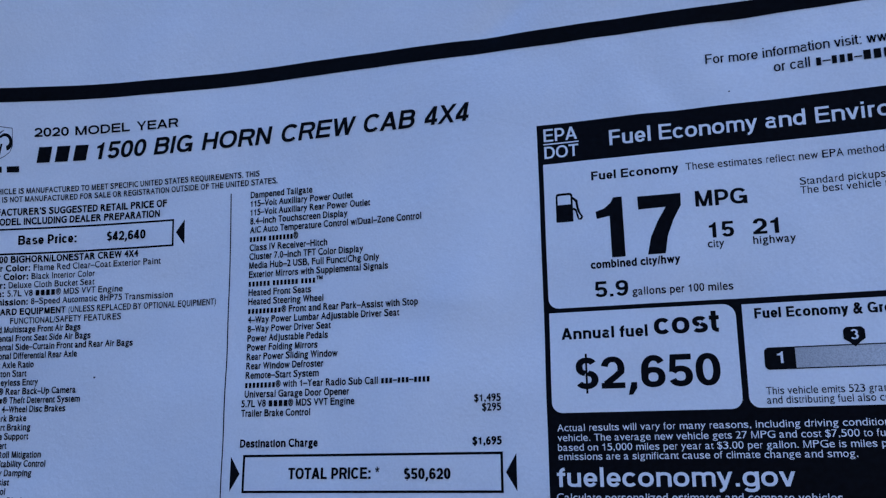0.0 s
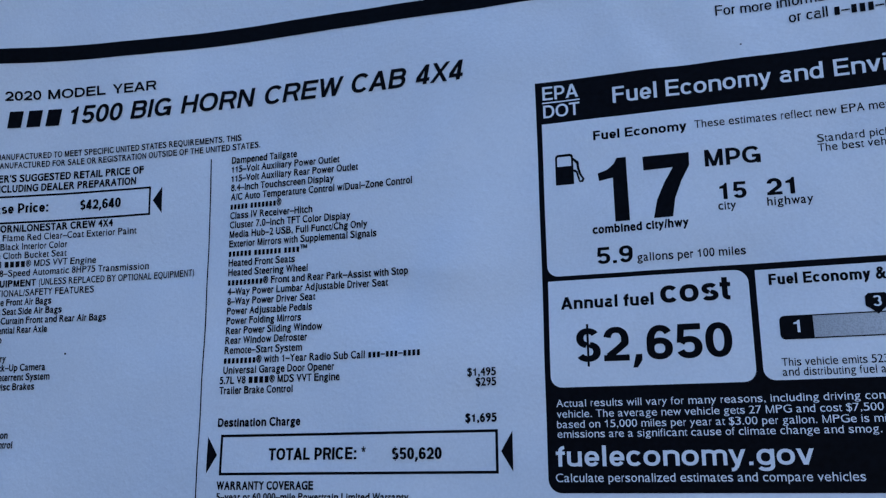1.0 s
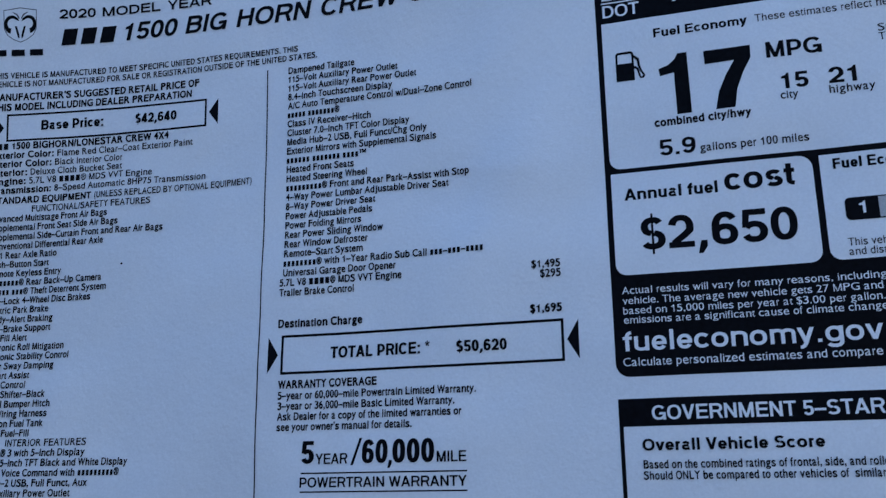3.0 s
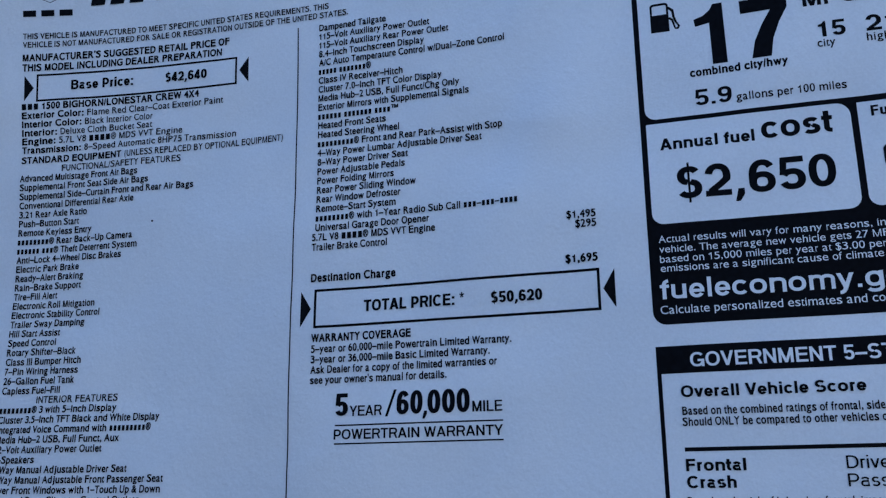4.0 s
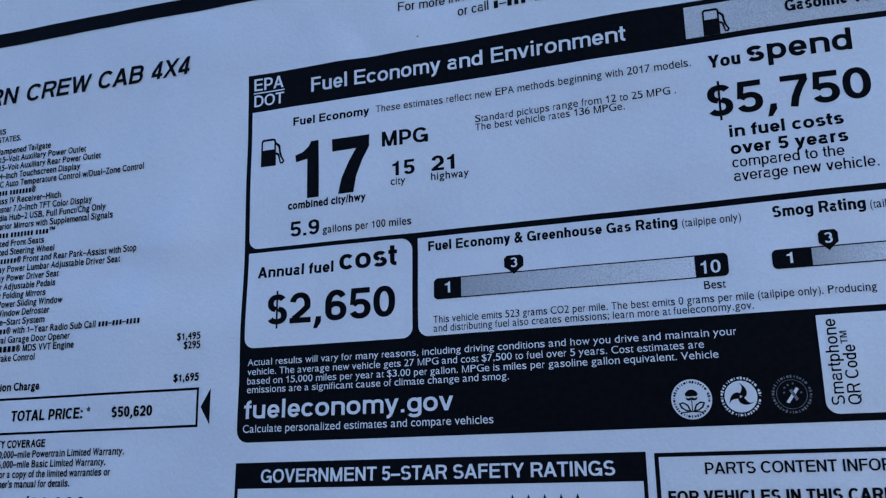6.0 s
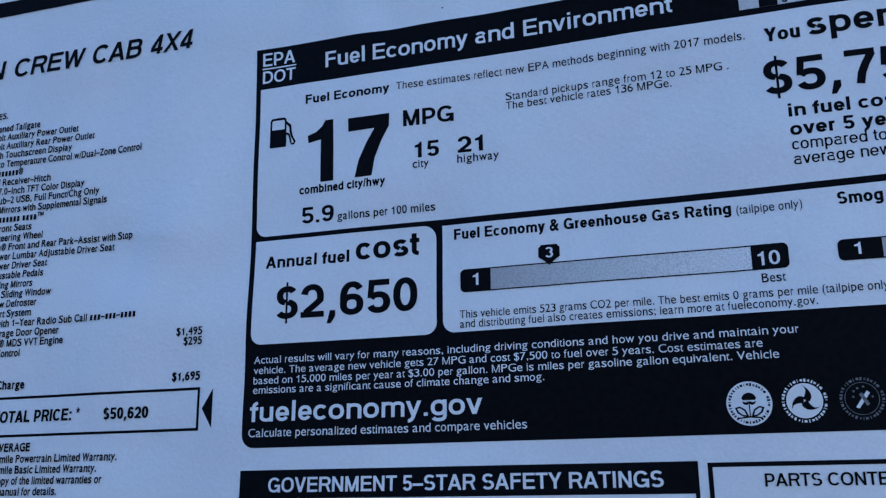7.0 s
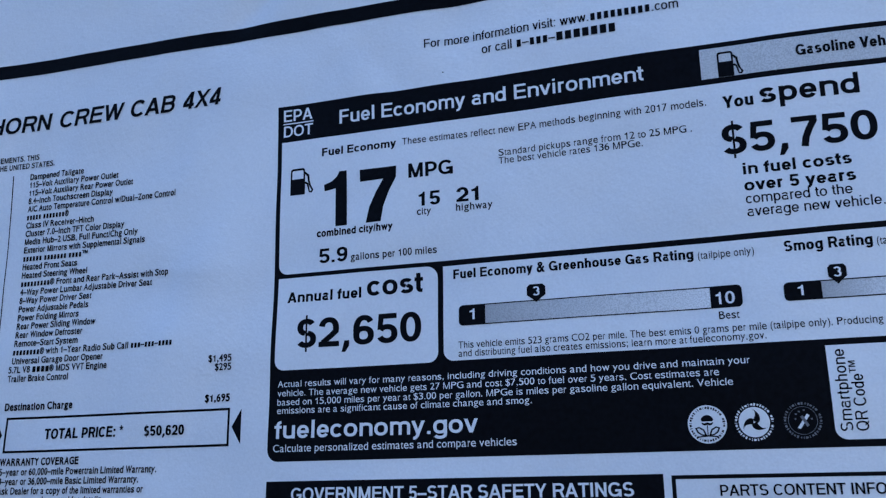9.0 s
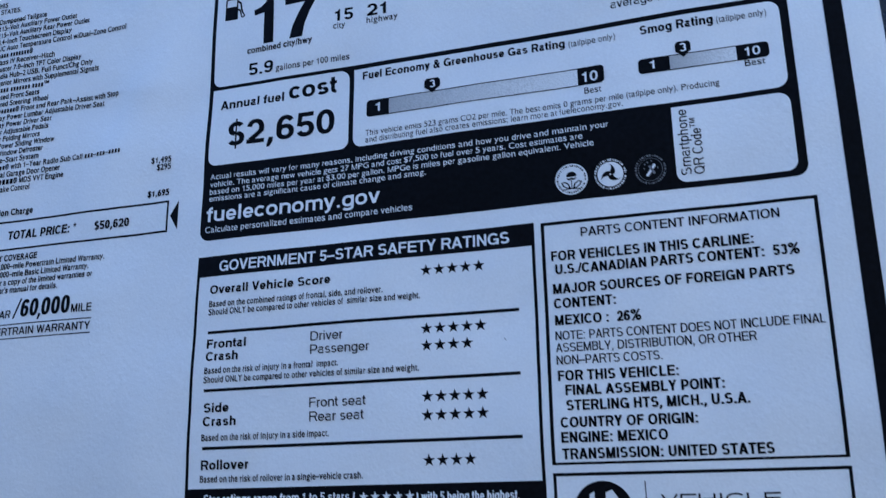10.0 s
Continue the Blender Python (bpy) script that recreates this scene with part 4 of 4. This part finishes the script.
type_line(PARTS, "FOR THIS VEHICLE:", 120.00, 153.86, -166.94, 3.0, 0.034)
type_line(PARTS, "FINAL ASSEMBLY POINT:", 121.96, 165.83, -171.12, 3.0, 0.034)
type_line(PARTS, "STERLING HTS, MICH., U.S.A.", 122.05, 172.06, -175.44, 3.0, 0.034)
type_line(PARTS, "COUNTRY OF ORIGIN:", 120.13, 157.92, -180.22, 3.0, 0.034)
type_line(PARTS, "ENGINE: MEXICO", 120.11, 149.57, -184.42, 3.0, 0.034)
type_line(PARTS, "TRANSMISSION: UNITED STATES", 120.09, 177.00, -188.97, 3.0, 0.034)
VEH = figure("protection_panel", [box(117.08, 195.63, -216.00, -192.67), box(117.98, 194.75, -215.10, -193.57)], INK, sticker, label="black ruled box")
figure("badge", [disc(130.57, -203.22, 8.2), [(126.95, -198.61), (128.35, -197.81), (128.35, -206.01), (126.95, -206.01)], [(131.40, -198.21), (133.20, -197.41), (134.80, -199.61), (134.80, -206.01), (131.40, -206.01)]], INK, VEH, label="plain round black badge")
rule(VEH, 142.2, 142.5, -195.3, 16.0)
type_line(VEH, "VEHICLE", 146.22, 177.34, -201.94, 3.0, 0.012)

# ---- the vehicle's side, the window and the ground ----
m, nt, b = material("tinted_glass", (0.02, 0.022, 0.025), 0.08)
b.inputs["Specular IOR Level"].default_value = 0.5
nt.links.new(ramp(nt, noise_node(nt, 1400, 2), (0.012, 0.013, 0.016), (0.10, 0.10, 0.11), 0.58, 0.75), b.inputs["Base Color"])
nt.links.new(ramp(nt, noise_node(nt, 600, 3), (0.08, 0.08, 0.08), (0.4, 0.4, 0.4)), b.inputs["Roughness"])
GLASS = m
m, nt, b = material("dark_trim", (0.03, 0.03, 0.032), 0.55)
bump(nt, b, [(noise_node(nt, 500, 3), 0.3, 0.0003)])
nt.links.new(ramp(nt, noise_node(nt, 8, 4), (0.022, 0.022, 0.024), (0.04, 0.04, 0.042)), b.inputs["Base Color"])
TRIM = m
m, nt, b = material("asphalt", (0.05, 0.05, 0.05), 0.9)
nt.links.new(mixed(nt, ramp(nt, noise_node(nt, 0.7, 4), (0.04, 0.04, 0.041), (0.065, 0.064, 0.062)), ramp(nt, noise_node(nt, 90, 3), (0.6, 0.6, 0.6), (1, 1, 1)), 1.0), b.inputs["Base Color"])
bump(nt, b, [(noise_node(nt, 90, 3), 0.5, 0.004)])
ASPHALT = m
# surface of the added reflector wall, pale so it throws warm light back
m, nt, b = material("pale_bounce_stucco", (0.45, 0.42, 0.38), 0.9)
nt.links.new(mixed(nt, ramp(nt, noise_node(nt, 3, 4), (0.54, 0.51, 0.47), (0.60, 0.57, 0.53)), ramp(nt, noise_node(nt, 150, 3), (0.85, 0.85, 0.85), (1, 1, 1)), 1.0), b.inputs["Base Color"])
bump(nt, b, [(noise_node(nt, 150, 3), 0.4, 0.003)])
BOUNCE_STUCCO = m


def slab(name, x0, x1, y0, y1, z0, z1, mat, m_pose=None):
    bm = bmesh.new()
    bmesh.ops.create_cube(bm, size=1.0)
    bmesh.ops.scale(bm, vec=(x1 - x0, y1 - y0, z1 - z0), verts=bm.verts)
    bmesh.ops.translate(bm, vec=((x0 + x1) / 2, (y0 + y1) / 2, (z0 + z1) / 2), verts=bm.verts)
    bmesh.ops.bevel(bm, geom=bm.edges[:], offset=0.001, segments=1, affect="EDGES")
    me = bpy.data.meshes.new(name)
    bm.to_mesh(me)
    bm.free()
    me.materials.append(mat)
    ob = new(name, me)
    if m_pose:
        ob.matrix_world = m_pose
    return ob


touch = float(on_sheet(*np.meshgrid(np.linspace(LEFT, RIGHT, 60), np.linspace(BOTTOM, TOP, 40)), -0.25)[..., 1].max())
tagged(slab("window_1", -0.42, 0.42, touch, touch + 0.005, -0.34, 0.20, GLASS, STICKER), "dark tinted vehicle window pane with fine dust", "window", kind="structure")
LOW = STICKER @ Vector((0, touch, -0.34))
tagged(slab("wall_vehicle_side", -2.4, 2.4, LOW.y, LOW.y + 0.08, 0.0, LOW.z, TRIM), "plain dark vehicle side below the window", "wall", kind="structure")
tagged(slab("wall_pillar", -2.4, -0.42, touch - 0.01, touch + 0.05, -0.34, 0.20, TRIM, STICKER), "plain dark panel beside the window", "wall", kind="structure")
tagged(slab("wall_pillar", 0.42, 2.4, touch - 0.01, touch + 0.05, -0.34, 0.20, TRIM, STICKER), "plain dark panel beside the window", "wall", kind="structure")
tagged(slab("wall_roof_rail", -2.4, 2.4, touch - 0.01, touch + 0.25, 0.20, 0.32, TRIM, STICKER), "plain dark roof rail above the window", "wall", kind="structure")
# added out of view: keeps skylight off the sheet's left side
tagged(slab("wall_shade_left", -0.54, -0.44, -1.6, -0.1, 0.0, 1.57, TRIM), "plain dark wall, unseen, added to block skylight", "wall", kind="structure")
# unseen blocker behind the camera, hides the low sky so creases shade from above
tagged(slab("wall_sky_block", -7.0, 7.0, -2.4, -2.25, 0.0, 3.6, TRIM), "plain dark wall, unseen, added to block skylight", "wall", kind="structure")
# reflector added out of view: sunlit, it warms and brightens the sheet's right
tagged(slab("wall_bounce", 0.56, 0.71, -2.2, -0.1, 0.0, 2.05, BOUNCE_STUCCO), "plain pale stucco wall, unseen, added to bounce sunlight", "wall", kind="structure")
bm = bmesh.new()
bmesh.ops.create_grid(bm, x_segments=8, y_segments=8, size=400)
me = bpy.data.meshes.new("ground")
bm.to_mesh(me)
bm.free()
me.materials.append(ASPHALT)
tagged(new("ground", me), "grey asphalt lot", "ground", kind="structure")
